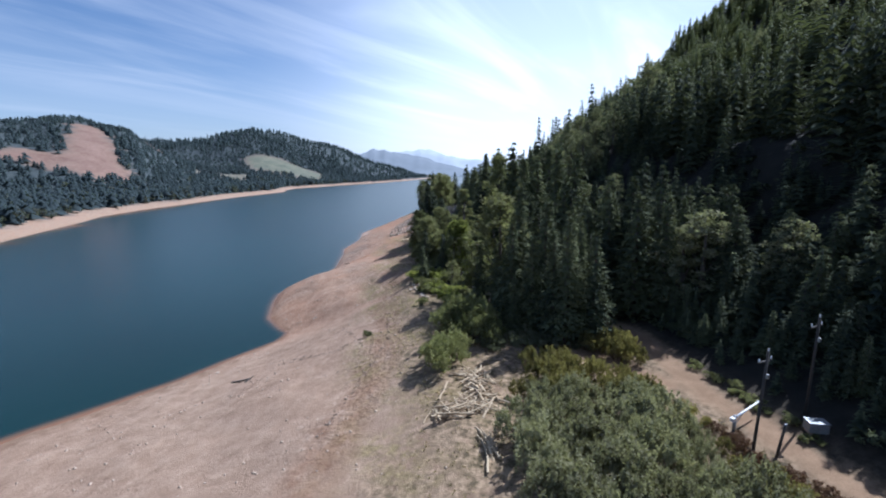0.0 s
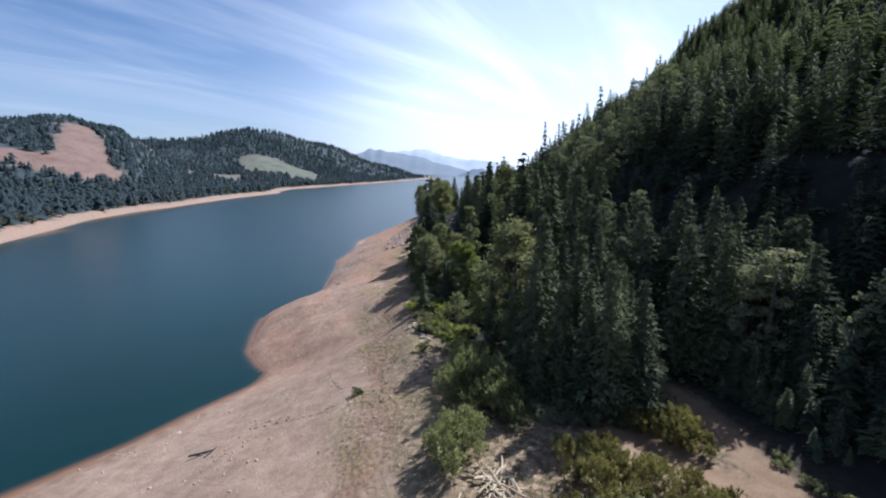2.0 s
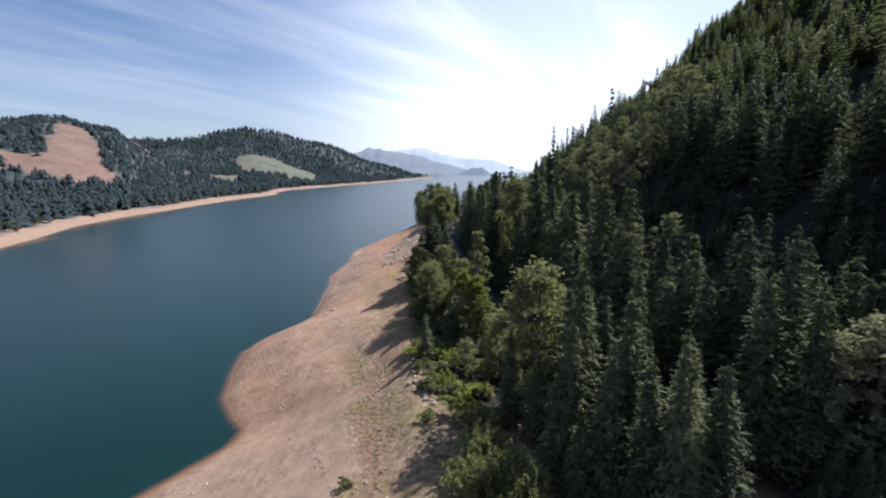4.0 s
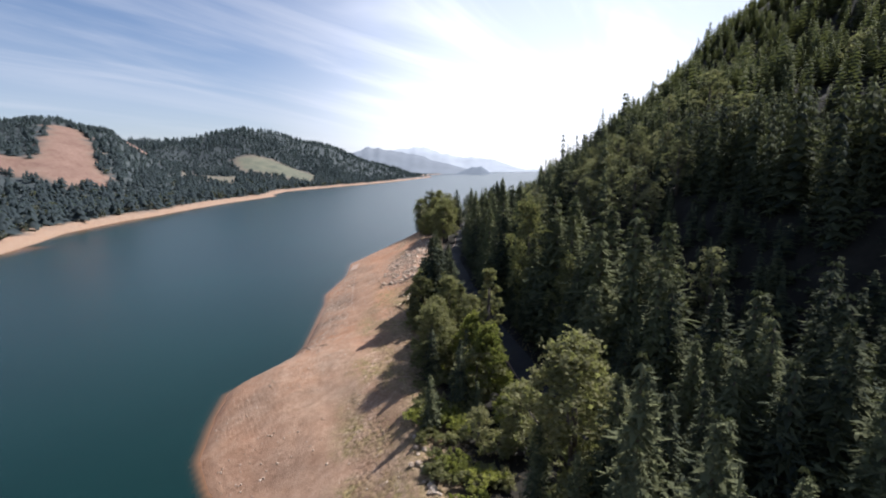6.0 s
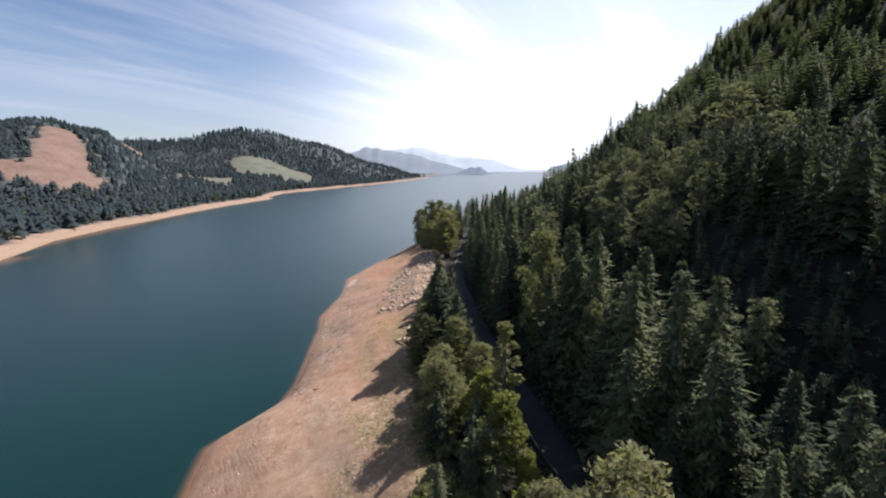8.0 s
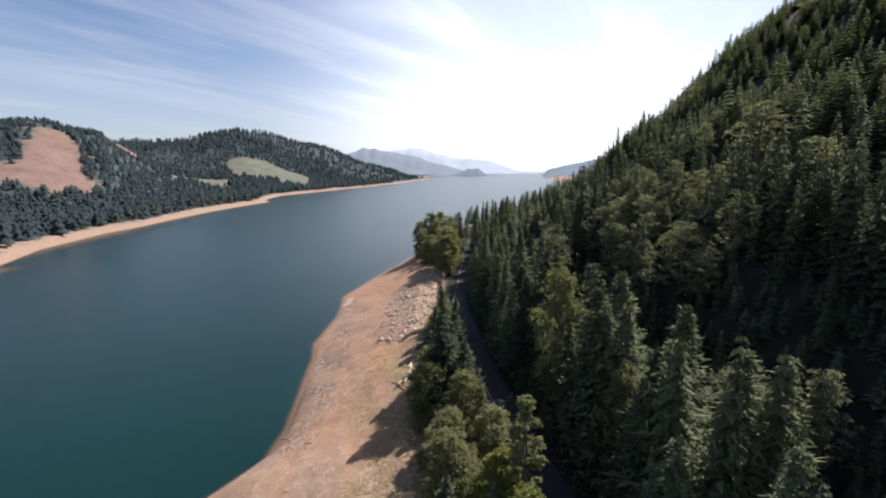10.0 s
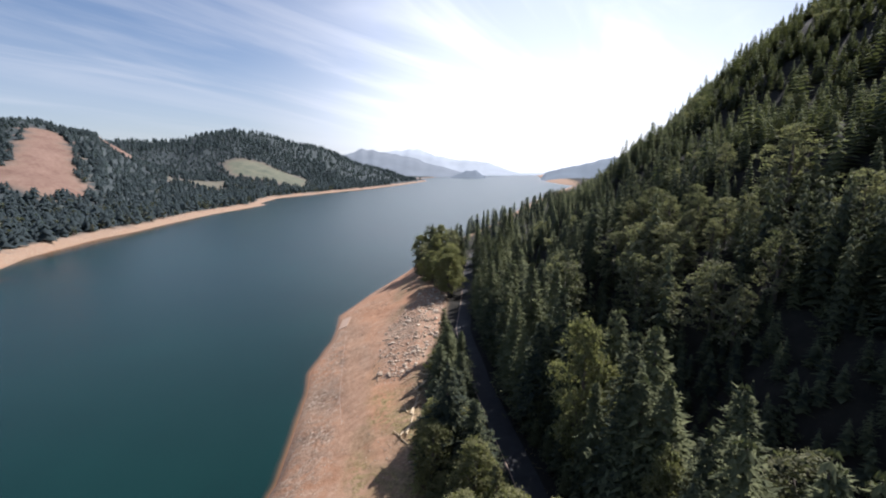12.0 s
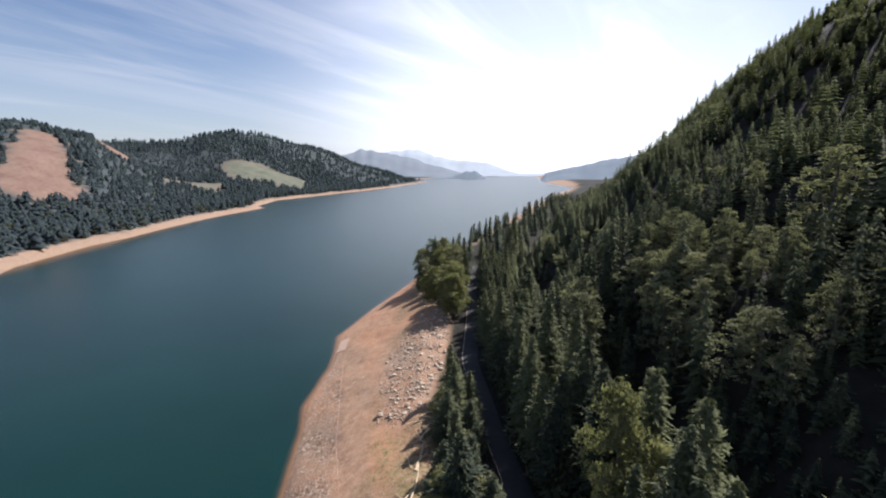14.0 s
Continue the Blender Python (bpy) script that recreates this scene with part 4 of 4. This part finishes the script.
def hill_chance(x, y):
    """How thickly the conifers stand on the hill."""
    d = x - toe_e(y)
    p = np.clip(1.0 - d / 260, 0.2, 0.9)
    p = np.where((x < 62) & (y < 170), 0.60, p)
    p = np.where(hill_foot(x, y), np.where(y > 68, 0.7, 0.85), p)
    p = np.where(hill_row(x, y), 0.9, p)
    p = np.where(((x - 43) / 10) ** 2 + ((y - 138) / 21) ** 2 < 1, 0.10, p)
    p = np.where((d < 10) & (y > 72) & (y < 165), 0, p)
    return np.where((d > 2) & (path_distance(x, y, GLADE) > 5), p, 0)


x, y, z = spread(rs, 17000, (14, 330), (-30, 460), hill_chance)
low = (x < 62) & (y < 170)
hts = rs.uniform(5, 9.5, len(x)) * np.where(rs.uniform(size=len(x)) < 0.05, 1.5, 1.0) * np.where(low, 1.5, 1.0)
hts = np.where(hill_foot(x, y), shade_room(x, y) * rs.uniform(0.45, 0.85, len(x)) * np.where(y > 68, 0.6, 1.0) + 0.8, hts)
hts = np.where(hill_row(x, y), rs.uniform(13, 17.5, len(x)), hts)
rows = np.stack([x, y, z - 0.5, hts, rs.uniform(1.0, 1.5, len(x)) * np.where(low, 1.0, 1.25) * np.where(hill_foot(x, y), 1.35, 1.0)], -1)
scatter("hillside_forest", near_shapes, rows[low], NEEDLES, "tall dark conifers on the lower hillside", "forest", rs)
scatter("hillside_forest", mid_shapes, rows[~low], NEEDLES, "dense dark conifer forest on the steep hillside", "forest", rs)
x, y, z = spread(rs, 900, (14, 44), (5, 112), lambda x, y: np.where(hill_foot(x, y) & (x > toe_e(y) + 1.5) & (np.hypot(x - 14.0, y - 25.4) > 2.2), 0.6, 0))
hts = np.minimum(shade_room(x, y) * rs.uniform(0.4, 0.6, len(x)) + 0.8, 4.0)
scatter("hillside_saplings", mid_shapes, np.stack([x, y, z - 0.3, hts, rs.uniform(1.4, 2.2, len(x))], -1), NEEDLES, "young dark conifers crowding the shaded hill foot", "saplings", rs)
x, y, z = spread(rs, 2600, (5, 420), (243, 700), lambda x, y: np.where((x > bank_e(y) - 6) & (x < toe_e(y) + 3) & ((path_distance(x, y, ROAD) > 3.5) | (y > 266)) & (path_distance(x, y, GLADE) > 5), 0.9, 0))
scatter("shore_forest", hill_shapes, np.stack([x, y, z - 0.5, rs.uniform(8, 14, len(x)), rs.uniform(1.2, 1.8, len(x))], -1), NEEDLES, "dark conifers down to the water beyond the point", "forest", rs)
brush_shapes = [unit(bush_shape(rs, [(rs.uniform(-2, 2), rs.uniform(-2, 2), rs.uniform(1, 7), rs.uniform(1.6, 2.6), rs.uniform(1.5, 2.5)) for j in range(5)], 39, 0.65), 10.0) for k in range(6)]
x, y, z = spread(rs, 380, (15, 42), (-5, 112), lambda x, y: np.where((x > toe_e(y) + 0.8) & (np.hypot(x - 14.0, y - 25.4) > 1.9) & ((y < 78) | (np.hypot(x - 32, y - 97) < 14)), 0.7, 0))
scatter("hillside_thicket", brush_shapes, np.stack([x, y, z - 0.4, rs.uniform(1.2, 2.6, len(x)), rs.uniform(1.3, 2.0, len(x))], -1), NEEDLES, "dark brush in the shade at the hill foot", "brush", rs)
leaf_shapes = [unit(bush_shape(rs, [(rs.uniform(-1.6, 1.6), rs.uniform(-1.6, 1.6), rs.uniform(4, 8), rs.uniform(1.2, 2.0), rs.uniform(1.2, 2.2)) for j in range(7)], 52, 0.30), 10.0) for k in range(6)]
x, y, z = spread(rs, 230, (16, 200), (10, 400), lambda x, y: np.where((x > toe_e(y) + 6) & ~hill_foot(x, y), 0.45, 0))
scatter("hillside_leafy_trees", leaf_shapes, np.stack([x, y, z - 0.3, rs.uniform(6, 10, len(x)), rs.uniform(1.0, 1.4, len(x))], -1), HILL_LEAVES,
        "leafy trees scattered through the hillside forest", "forest", rs)

# ---- the forests of the western shore ----
far_shapes = [low_conifer(rs, 3, 3) for k in range(10)]
x, y, z = spread(rs, 38000, (-1300, 150), (120, 1500), lambda x, y: np.where((shore_w(y) - x > 13) & (felled_mask(x, y) + meadow_mask(x, y) < 0.4), np.clip(1.05 - (shore_w(y) - x) / 1500, 0.45, 1), 0))
inland = np.clip((shore_w(y) - x) / 420, 0, 1)
hts = rs.uniform(8, 13, len(x)) * (1 - 0.42 * inland) * np.where(rs.uniform(size=len(x)) < 0.04, 1.35, 1.0)
scatter("far_shore_forest", far_shapes, np.stack([x, y, z - 0.8, hts, rs.uniform(2.2, 3.6, len(x))], -1), FAR_HAZED_GREEN,
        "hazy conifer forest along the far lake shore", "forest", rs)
grove_shapes = [round_far(rs, 14) for k in range(6)]
x, y, z = spread(rs, 5200, (-420, 60), (120, 1150), lambda x, y: np.where((shore_w(y) - x > 11) & (shore_w(y) - x < 150) & (felled_mask(x, y) + meadow_mask(x, y) < 0.4), np.clip(0.75 - (shore_w(y) - x) / 220, 0.1, 0.75), 0))
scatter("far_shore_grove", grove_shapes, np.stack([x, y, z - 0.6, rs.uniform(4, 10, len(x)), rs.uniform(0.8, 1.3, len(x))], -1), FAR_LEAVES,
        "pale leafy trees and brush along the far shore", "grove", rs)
far2 = [low_conifer(rs, 3, 3) for k in range(6)]
x, y, z = spread(rs, 12000, (-1500, 350), (1300, 2400), lambda x, y: np.where(shore_w(y) - x > 30, 0.6, 0))
scatter("distant_forest", far2, np.stack([x, y, z - 0.5, rs.uniform(10, 18, len(x)), rs.uniform(1.6, 2.4, len(x))], -1), FAR_HAZED_GREEN,
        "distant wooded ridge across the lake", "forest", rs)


# ---- small things along the shore and the road ----
def plain_material(name, dark, light, scale=3.0, rough=0.85, metal=0.0, bump=0.3):
    m, n = material(name)
    p = n.add("ShaderNodeTexCoord").outputs["Object"]
    r = n.add("ShaderNodeObjectInfo").outputs["Random"]
    v = n.math("ADD", n.math("MULTIPLY", n.noise(p, scale, 5.0, 0.6), 0.75), n.math("MULTIPLY", r, 0.25))
    finish(n, n.ramp(v, (0.3, dark), (0.75, light)), rough, v, bump, 0.03, Metallic=metal)
    return m


ROCK = plain_material("pale_rock", (0.24, 0.175, 0.12), (0.62, 0.51, 0.39), 2.5, 0.9, 0.0, 0.6)
STRAND = plain_material("dark_pebbles", (0.13, 0.095, 0.066), (0.28, 0.215, 0.16), 2.5, 0.9)
DRIFT = plain_material("bleached_wood", (0.32, 0.235, 0.135), (0.60, 0.475, 0.31), 4.0, 0.8)
POLE_WOOD = plain_material("weathered_pole", (0.024, 0.021, 0.018), (0.065, 0.056, 0.048), 5.0)
WHITE = plain_material("white_paint", (0.70, 0.70, 0.68), (0.84, 0.84, 0.82), 3.0, 0.5)
STEEL = plain_material("grey_steel", (0.22, 0.23, 0.24), (0.36, 0.37, 0.38), 4.0, 0.45, 0.6)
CERAMIC = plain_material("white_ceramic", (0.75, 0.75, 0.73), (0.85, 0.85, 0.84), 2.0, 0.25)
CONCRETE = plain_material("pale_concrete", (0.33, 0.22, 0.15), (0.47, 0.34, 0.25), 1.2, 0.9, 0.0, 0.4)
STRAW = foliage("dry_grass", (0.22, 0.17, 0.085), (0.46, 0.37, 0.21), 0.45)


def ground_at(x, y):
    return float(height(np.array([x]), np.array([y]))[0])


def rock_shape(rs, flat):
    bm = bmesh.new()
    bmesh.ops.create_icosphere(bm, subdivisions=2, radius=0.5)
    cuts = [Vector(rs.normal(size=3)).normalized() for k in range(7)]
    for v in bm.verts:
        for c in cuts:
            d = v.co.dot(c)
            if d > 0.34:
                v.co -= c * (d - 0.34) * 0.9
        v.co += Vector(rs.normal(size=3)) * 0.018
        v.co.z *= flat
    me = bpy.data.meshes.new("boulder")
    bm.to_mesh(me)
    bm.free()
    me.materials.append(ROCK)
    return me


rs = np.random.RandomState(21)
rock_meshes = [rock_shape(rs, f) for f in (0.6, 0.75, 0.85, 0.65, 0.9, 0.7, 0.8, 0.6)]


def boulder(x, y, size, label, group):
    ob = new("boulder", rock_meshes[rs.randint(len(rock_meshes))])
    ob.matrix_world = pose(x, y, ground_at(x, y) + size * 0.15, rs.uniform(-15, 15), rs.uniform(-15, 15), rs.uniform(0, 360)) @ Matrix.Diagonal((size * rs.uniform(0.8, 1.4), size, size * rs.uniform(0.8, 1.1), 1))
    return tagged(ob, label, "rock", group)


for k in range(299):
    y = rs.uniform(138, 197)
    u = rs.uniform() ** 0.55
    boulder(low_edge(y) * (1 - u) + high_edge(y) * u, y, rs.choice((0.45, 0.6, 0.8, 1.1, 1.5), p=(0.38, 0.32, 0.18, 0.09, 0.03)), "pale angular boulder in the rock bank above the shore", "rock bank")
for k in range(26):
    y = rs.uniform(61.5, 72)
    boulder(np.interp(y, (61.5, 66, 72), (-10.1, -10.9, -11.3)) + rs.normal() * 0.35, y, rs.uniform(0.3, 0.75), "pale stone in a line along the track", "stone row")
for k in range(70):
    y = rs.uniform(26, 190)
    u = rs.uniform(0.1, 0.95)
    boulder(float(shore_e(y)) * (1 - u) + float(bank_e(y)) * u, y, rs.uniform(0.12, 0.34), "small stone lying on the bare shore", "shore stones")


def log_shape(rs, L, r):
    n = 5
    pts = [(L * (i / (n - 1) - 0.5), rs.normal() * 0.03 * L * 0.4, rs.normal() * 0.012 * L) for i in range(n)]
    V, T = tube(pts, [r * q for q in (1.1, 1.0, 0.92, 0.8, 0.55)], 7)
    stub = tube([pts[2], (pts[2][0] + 0.12, pts[2][1] + 0.2 * rs.choice((-1, 1)), pts[2][2] + 0.15)], [r * 0.4, r * 0.2], 5)
    V, T = join((V, T), stub)
    me = bpy.data.meshes.new("driftwood_log")
    me.from_pydata(V, [], T)
    me.materials.append(DRIFT)
    return me


log_meshes = [log_shape(rs, 1.0, r) for r in (0.030, 0.042, 0.052, 0.034, 0.046)]


def log(x, y, L, turn, up, tilt, label, group):
    ob = new("driftwood_log", log_meshes[rs.randint(5)])
    ob.matrix_world = pose(x, y, ground_at(x, y) + 0.06 + up, 0, tilt, turn) @ Matrix.Diagonal((L, max(L, 1.2) * 0.8, max(L, 1.2) * 0.8, 1))
    return tagged(ob, label, "log", group)


for k in range(118):
    u = rs.uniform()
    if k < 84:
        cx, cy = np.interp(u, (0, 1), (-8.4, -7.4)) + rs.normal() * 0.75, np.interp(u, (0, 1), (30.6, 38.2)) + rs.normal() * 0.4
    elif k < 104:
        cx, cy = -10.8 + rs.normal() * 0.55, 31.6 + rs.normal() * 0.5
    else:
        cx, cy = -8.3 + rs.normal() * 0.25, 26.8 + rs.normal() * 0.8
    log(cx, cy, rs.uniform(0.8, 2.9), rs.uniform(0, 180) if k < 104 else 95 + rs.normal() * 14, rs.uniform(0, 0.35), rs.normal() * 7, "bleached driftwood log in a heap on the bank", "driftwood heap")
for x, y, L, turn in ((-10.9, 118.2, 4.2, 75), (-10.2, 121.5, 5.0, 80), (-9.6, 125.0, 5.5, 72), (-8.8, 128.2, 5.2, 78), (-8.0, 131.5, 4.8, 60), (-6.6, 133.6, 4.5, 35), (-5.2, 135.2, 4.0, 62), (-9.4, 134.6, 3.6, 12), (-7.4, 135.6, 3.2, 165), (-12.4, 116.4, 4.2, 118), (-11.6, 117.6, 3.5, 60), (-11.3, 124.6, 3.0, 100), (-6.0, 137.4, 3.4, 20), (-9.0, 130.2, 3.4, 110), (-4.0, 138.5, 3.0, 50), (-3.0, 146, 3.4, 70), (-2.2, 150, 2.8, 95)):
    log(x, y, L, turn, 0.05, rs.normal() * 3, "long bleached log stranded along the foot of the bank", "stranded logs")
dark_mesh = log_meshes[1].copy()
dark_mesh.materials[0] = POLE_WOOD
for x, y, L, turn in ((-32.7, 52.2, 3.0, 30), (-32.0, 51.7, 2.0, 80), (-33.3, 51.8, 1.6, 5), (-25.9, 107.6, 1.6, 20), (-26.3, 107.1, 1.0, 100), (-30.5, 113.5, 1.8, 15)):
    log(x, y, L, turn, 0.05, 6, "dark branch stranded on the bare shore", "stranded branches").data = dark_mesh


def utility_pole(x, y, H, lean, arm, label):
    ob = new("utility_pole")
    z = ground_at(x, y)
    ob.matrix_world = pose(x, y, z, 0, lean, 20)
    part("pole", *tube([(0, 0, -0.8), (0, 0, H * 0.5), (0, 0, H)], [0.10, 0.085, 0.07], 10), POLE_WOOD, ob, "weathered wooden pole", True)
    if arm:
        part("crossarm", *block(1.5, 0.09, 0.11, 0, 0.12, H - 0.75, 0.012), POLE_WOOD, ob)
        part("insulator", *tube([(0, 0, H), (0, 0, H + 0.10), (0, 0, H + 0.22)], [0.03, 0.055, 0.03], 8), CERAMIC, ob, "white ceramic insulator", True)
        for dx in (-0.65, 0.65):
            part("insulator", *tube([(dx, 0.12, H - 0.64), (dx, 0.12, H - 0.54), (dx, 0.12, H - 0.42)], [0.03, 0.055, 0.03], 8), CERAMIC, ob, "white ceramic insulator", True)
        part("junction_box", *block(0.2, 0.16, 0.28, 0.0, -0.16, H - 1.7, 0.02), STEEL, ob, "grey steel junction box")
    return tagged(ob, label, "utility pole", "roadside poles")


utility_pole(8.2, 23.8, 6.9, 4.0, True, "wooden utility pole with white insulators beside the road")
utility_pole(14.6, 26.6, 7.1, 2.0, True, "wooden utility pole with white insulators at the forest edge")
post = new("wooden_post")
post.matrix_world = pose(9.5, 23.4, ground_at(9.5, 23.4), 3, 6, 0)
part("shaft", *tube([(0, 0, -0.5), (0, 0, 1.2), (0, 0, 2.3)], [0.09, 0.085, 0.075], 8), POLE_WOOD, post, "", True)
part("cap", *tube([(0, 0, 2.3), (0, 0, 2.36)], [0.085, 0.06], 8), STEEL, post, "grey metal cap")
tagged(post, "short weathered wooden post beside the dirt road", "post")

gate = new("barrier_gate")
gz = ground_at(8.9, 26.3)
gate.matrix_world = pose(8.9, 26.3, gz, 0, 0, 27)
part("post", *tube([(0, 0, -0.5), (0, 0, 1.15)], [0.11, 0.11], 10), STEEL, gate, "grey steel post", True)
part("arm", *tube([(-0.2, 0, 0.95), (1.6, 0, 1.0), (3.6, 0, 1.05)], [0.085, 0.075, 0.06], 10), WHITE, gate, "white-painted steel arm", True)
part("counterweight", *block(0.34, 0.26, 0.26, -0.3, 0, 0.82, 0.02), WHITE, gate, "white counterweight")
part("brace", *tube([(0.05, 0, 0.35), (1.3, 0, 0.95)], [0.03, 0.03], 6), STEEL, gate)
tagged(gate, "closed white barrier gate across the dirt road", "gate")

cabin = new("equipment_box")
cabin.matrix_world = pose(13.7, 24.9, ground_at(13.7, 24.9), 0, 0, -18) @ Matrix.Diagonal((0.78, 0.78, 0.78, 1))
part("body", *block(1.5, 1.0, 0.85, 0, 0, 0.15, 0.03), STEEL, cabin, "grey metal body")
part("lid", *block(1.6, 1.1, 0.08, 0, 0, 1.0, 0.02), STEEL, cabin, "grey sheet-metal lid")
part("door", *block(0.6, 0.03, 0.6, -0.3, -0.515, 0.25, 0.008), STEEL, cabin, "grey steel door panel")
for dx in (-0.55, 0.55):
    part("foot", *block(0.16, 1.0, 0.2, dx, 0, -0.05, 0.01), CONCRETE, cabin, "concrete foot")
tagged(cabin, "small grey metal equipment box with a steel door panel", "equipment box")


def ground_strip(name, pts, width, thick, mat, label, category):
    """A slab that follows the ground along a line."""
    V, T = [], []
    for i, (x, y) in enumerate(pts):
        a, b = Vector(pts[max(i - 1, 0)]), Vector(pts[min(i + 1, len(pts) - 1)])
        n = Vector(((b - a).y, -(b - a).x)).normalized() * width / 2
        for sx, dz in ((-1, -0.3), (-1, thick), (1, thick), (1, -0.3)):
            px_, py_ = x + n.x * sx, y + n.y * sx
            V.append((px_, py_, ground_at(px_, py_) + dz))
        if i:
            o = 4 * i - 4
            T += [(o + k, o + k + 1, o + k + 5, o + k + 4) for k in range(3)]
    T += [(0, 3, 2, 1), tuple(len(V) - 4 + k for k in range(4))]
    return tagged(mesh_object(name, V, T, mat), label, category)


# Asphalt made extra dark: the shade over the road is put into its colour.
ASPHALT = plain_material("shade_dark_asphalt", (0.014, 0.014, 0.015), (0.032, 0.031, 0.030), 0.8, 0.85, 0.0, 0.2)
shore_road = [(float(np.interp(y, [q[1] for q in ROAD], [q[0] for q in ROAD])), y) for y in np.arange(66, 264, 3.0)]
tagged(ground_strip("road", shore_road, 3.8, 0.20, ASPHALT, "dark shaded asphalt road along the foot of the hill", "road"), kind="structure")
for side in (-1.65,):
    edge_line = ground_strip("trim", [(x + side, y) for x, y in shore_road], 0.11, 0.215, CONCRETE, "worn pale edge line on the asphalt road", "road marking")
    tagged(edge_line, kind="structure")
ground_strip("concrete_ramp", [(-27.9 + 0.12 * k, 189 + 1.4 * k) for k in range(7)], 2.6, 0.14, CONCRETE, "pale concrete boat ramp end at the waterline", "ramp")
ground_strip("pipe", [(np.interp(y, (127, 139, 160, 176, 186), (-22.3, -23.9, -25.1, -25.9, -26.4)), y) for y in np.arange(127, 186, 2.0)], 0.09, 0.06, CONCRETE, "thin pale pipe laid down the shore beside the ramp", "pipe")

# tufts of dry grass on the bank, and gravel on the shore
tufts = []
for k in range(5):
    V, T = [], []
    for j in range(11):
        a, l = rs.uniform(0, 6.28), rs.uniform(0.5, 1.0)
        d, w = rs.uniform(0.15, 0.6), 0.07
        o = len(V)
        V += [(-w * math.sin(a), w * math.cos(a), 0), (w * math.sin(a), -w * math.cos(a), 0), (d * math.cos(a), d * math.sin(a), l)]
        T.append((o, o + 1, o + 2))
    tufts.append((np.array(V), np.array(T)))
x, y, z = spread(rs, 15000, (-20, 14), (18, 130), lambda x, y: np.where((x > bank_e(y) - 4) & (x < toe_e(y)) & (path_distance(x, y, ROAD) > 2) & (path_distance(x, y, FORK) > 1.8), np.clip(fractal(x, y, 9.0, 55) * 1.2 + 0.55, 0, 1), 0))
scatter("dry_grass", tufts, np.stack([x, y, z - 0.02, rs.uniform(0.07, 0.22, len(x)), rs.uniform(1.2, 2.4, len(x))], -1), STRAW, "dry tan grass tufts on the bank", "grass", rs)
pebbles = []
for k in range(4):
    bm = bmesh.new()
    bmesh.ops.create_icosphere(bm, subdivisions=1, radius=0.5)
    for v in bm.verts:
        v.co += Vector(rs.normal(size=3)) * 0.08
    bm.verts.index_update()
    pebbles.append((np.array([tuple(v.co) for v in bm.verts]), np.array([[v.index for v in f.verts] for f in bm.faces])))
    bm.free()
x = rs.uniform(-18, 6, 9000)
y = rs.uniform(136, 197, 9000)
ok = (x > low_edge(y) - 0.5) & (x < high_edge(y) + 1.0) & (rs.uniform(size=9000) < np.clip(fractal(x, y, 9.0, 91) * 0.8 + 0.25, 0.02, 0.7) * np.clip(np.minimum(x - low_edge(y), high_edge(y) - x) / 2.5 + 0.3, 0, 1))
x, y = x[ok], y[ok]
scatter("rubble", pebbles, np.stack([x, y, height(x, y), rs.uniform(0.16, 0.42, len(x)), rs.uniform(0.9, 1.5, len(x))], -1), ROCK, "pale broken rubble on the bank above the shore", "rubble", rs)
x, y, z = spread(rs, 16000, (-56, 0), (24, 215), lambda x, y: np.where((x > shore_e(y) + 0.5) & (x < bank_e(y) + 1), np.clip(fractal(x, y, 16.0, 57) * 1.5 + 0.25, 0.03, 0.7) * np.where((y > 134) & (x > -18), 1.2, np.where(y < 75, 0.35, 0.8)), 0))
scatter("gravel", pebbles, np.stack([x, y, z, rs.uniform(0.06, 0.22, len(x)), rs.uniform(0.9, 1.6, len(x))], -1), ROCK, "loose gravel and cobbles on the bare shore", "gravel", rs)
TRAILS = [[(-30.8, 57.5), (-25.8, 54.9), (-20.9, 52.2)], [(-22.4, 64.4), (-20.3, 57.2), (-18.5, 51.3)], [(-30.4, 55.3), (-26.0, 54.3), (-20.3, 53.0)],
          [(-23.2, 45.8), (-18.4, 45.7)], [(-31.6, 50.2), (-29.6, 50.0)], [(-20.8, 31.9), (-19.3, 37.6), (-17.6, 43.3), (-15.4, 50.9), (-15.5, 62.0)]]
rows = []
for line in TRAILS:
    for (ax, ay), (bx, by) in zip(line[:-1], line[1:]):
        for k in range(int(math.hypot(bx - ax, by - ay) * 4.5)):
            u = rs.uniform()
            rows.append((ax + u * (bx - ax) + rs.normal() * 0.16, ay + u * (by - ay) + rs.normal() * 0.22, rs.uniform(0.05, 0.17)))
rows = np.array(rows)
scatter("strandline", pebbles, np.stack([rows[:, 0], rows[:, 1], height(rows[:, 0], rows[:, 1]), rows[:, 2], rs.uniform(0.9, 1.6, len(rows))], -1), STRAND, "lines of dark stones and twigs left on the sand", "strandline", rs)
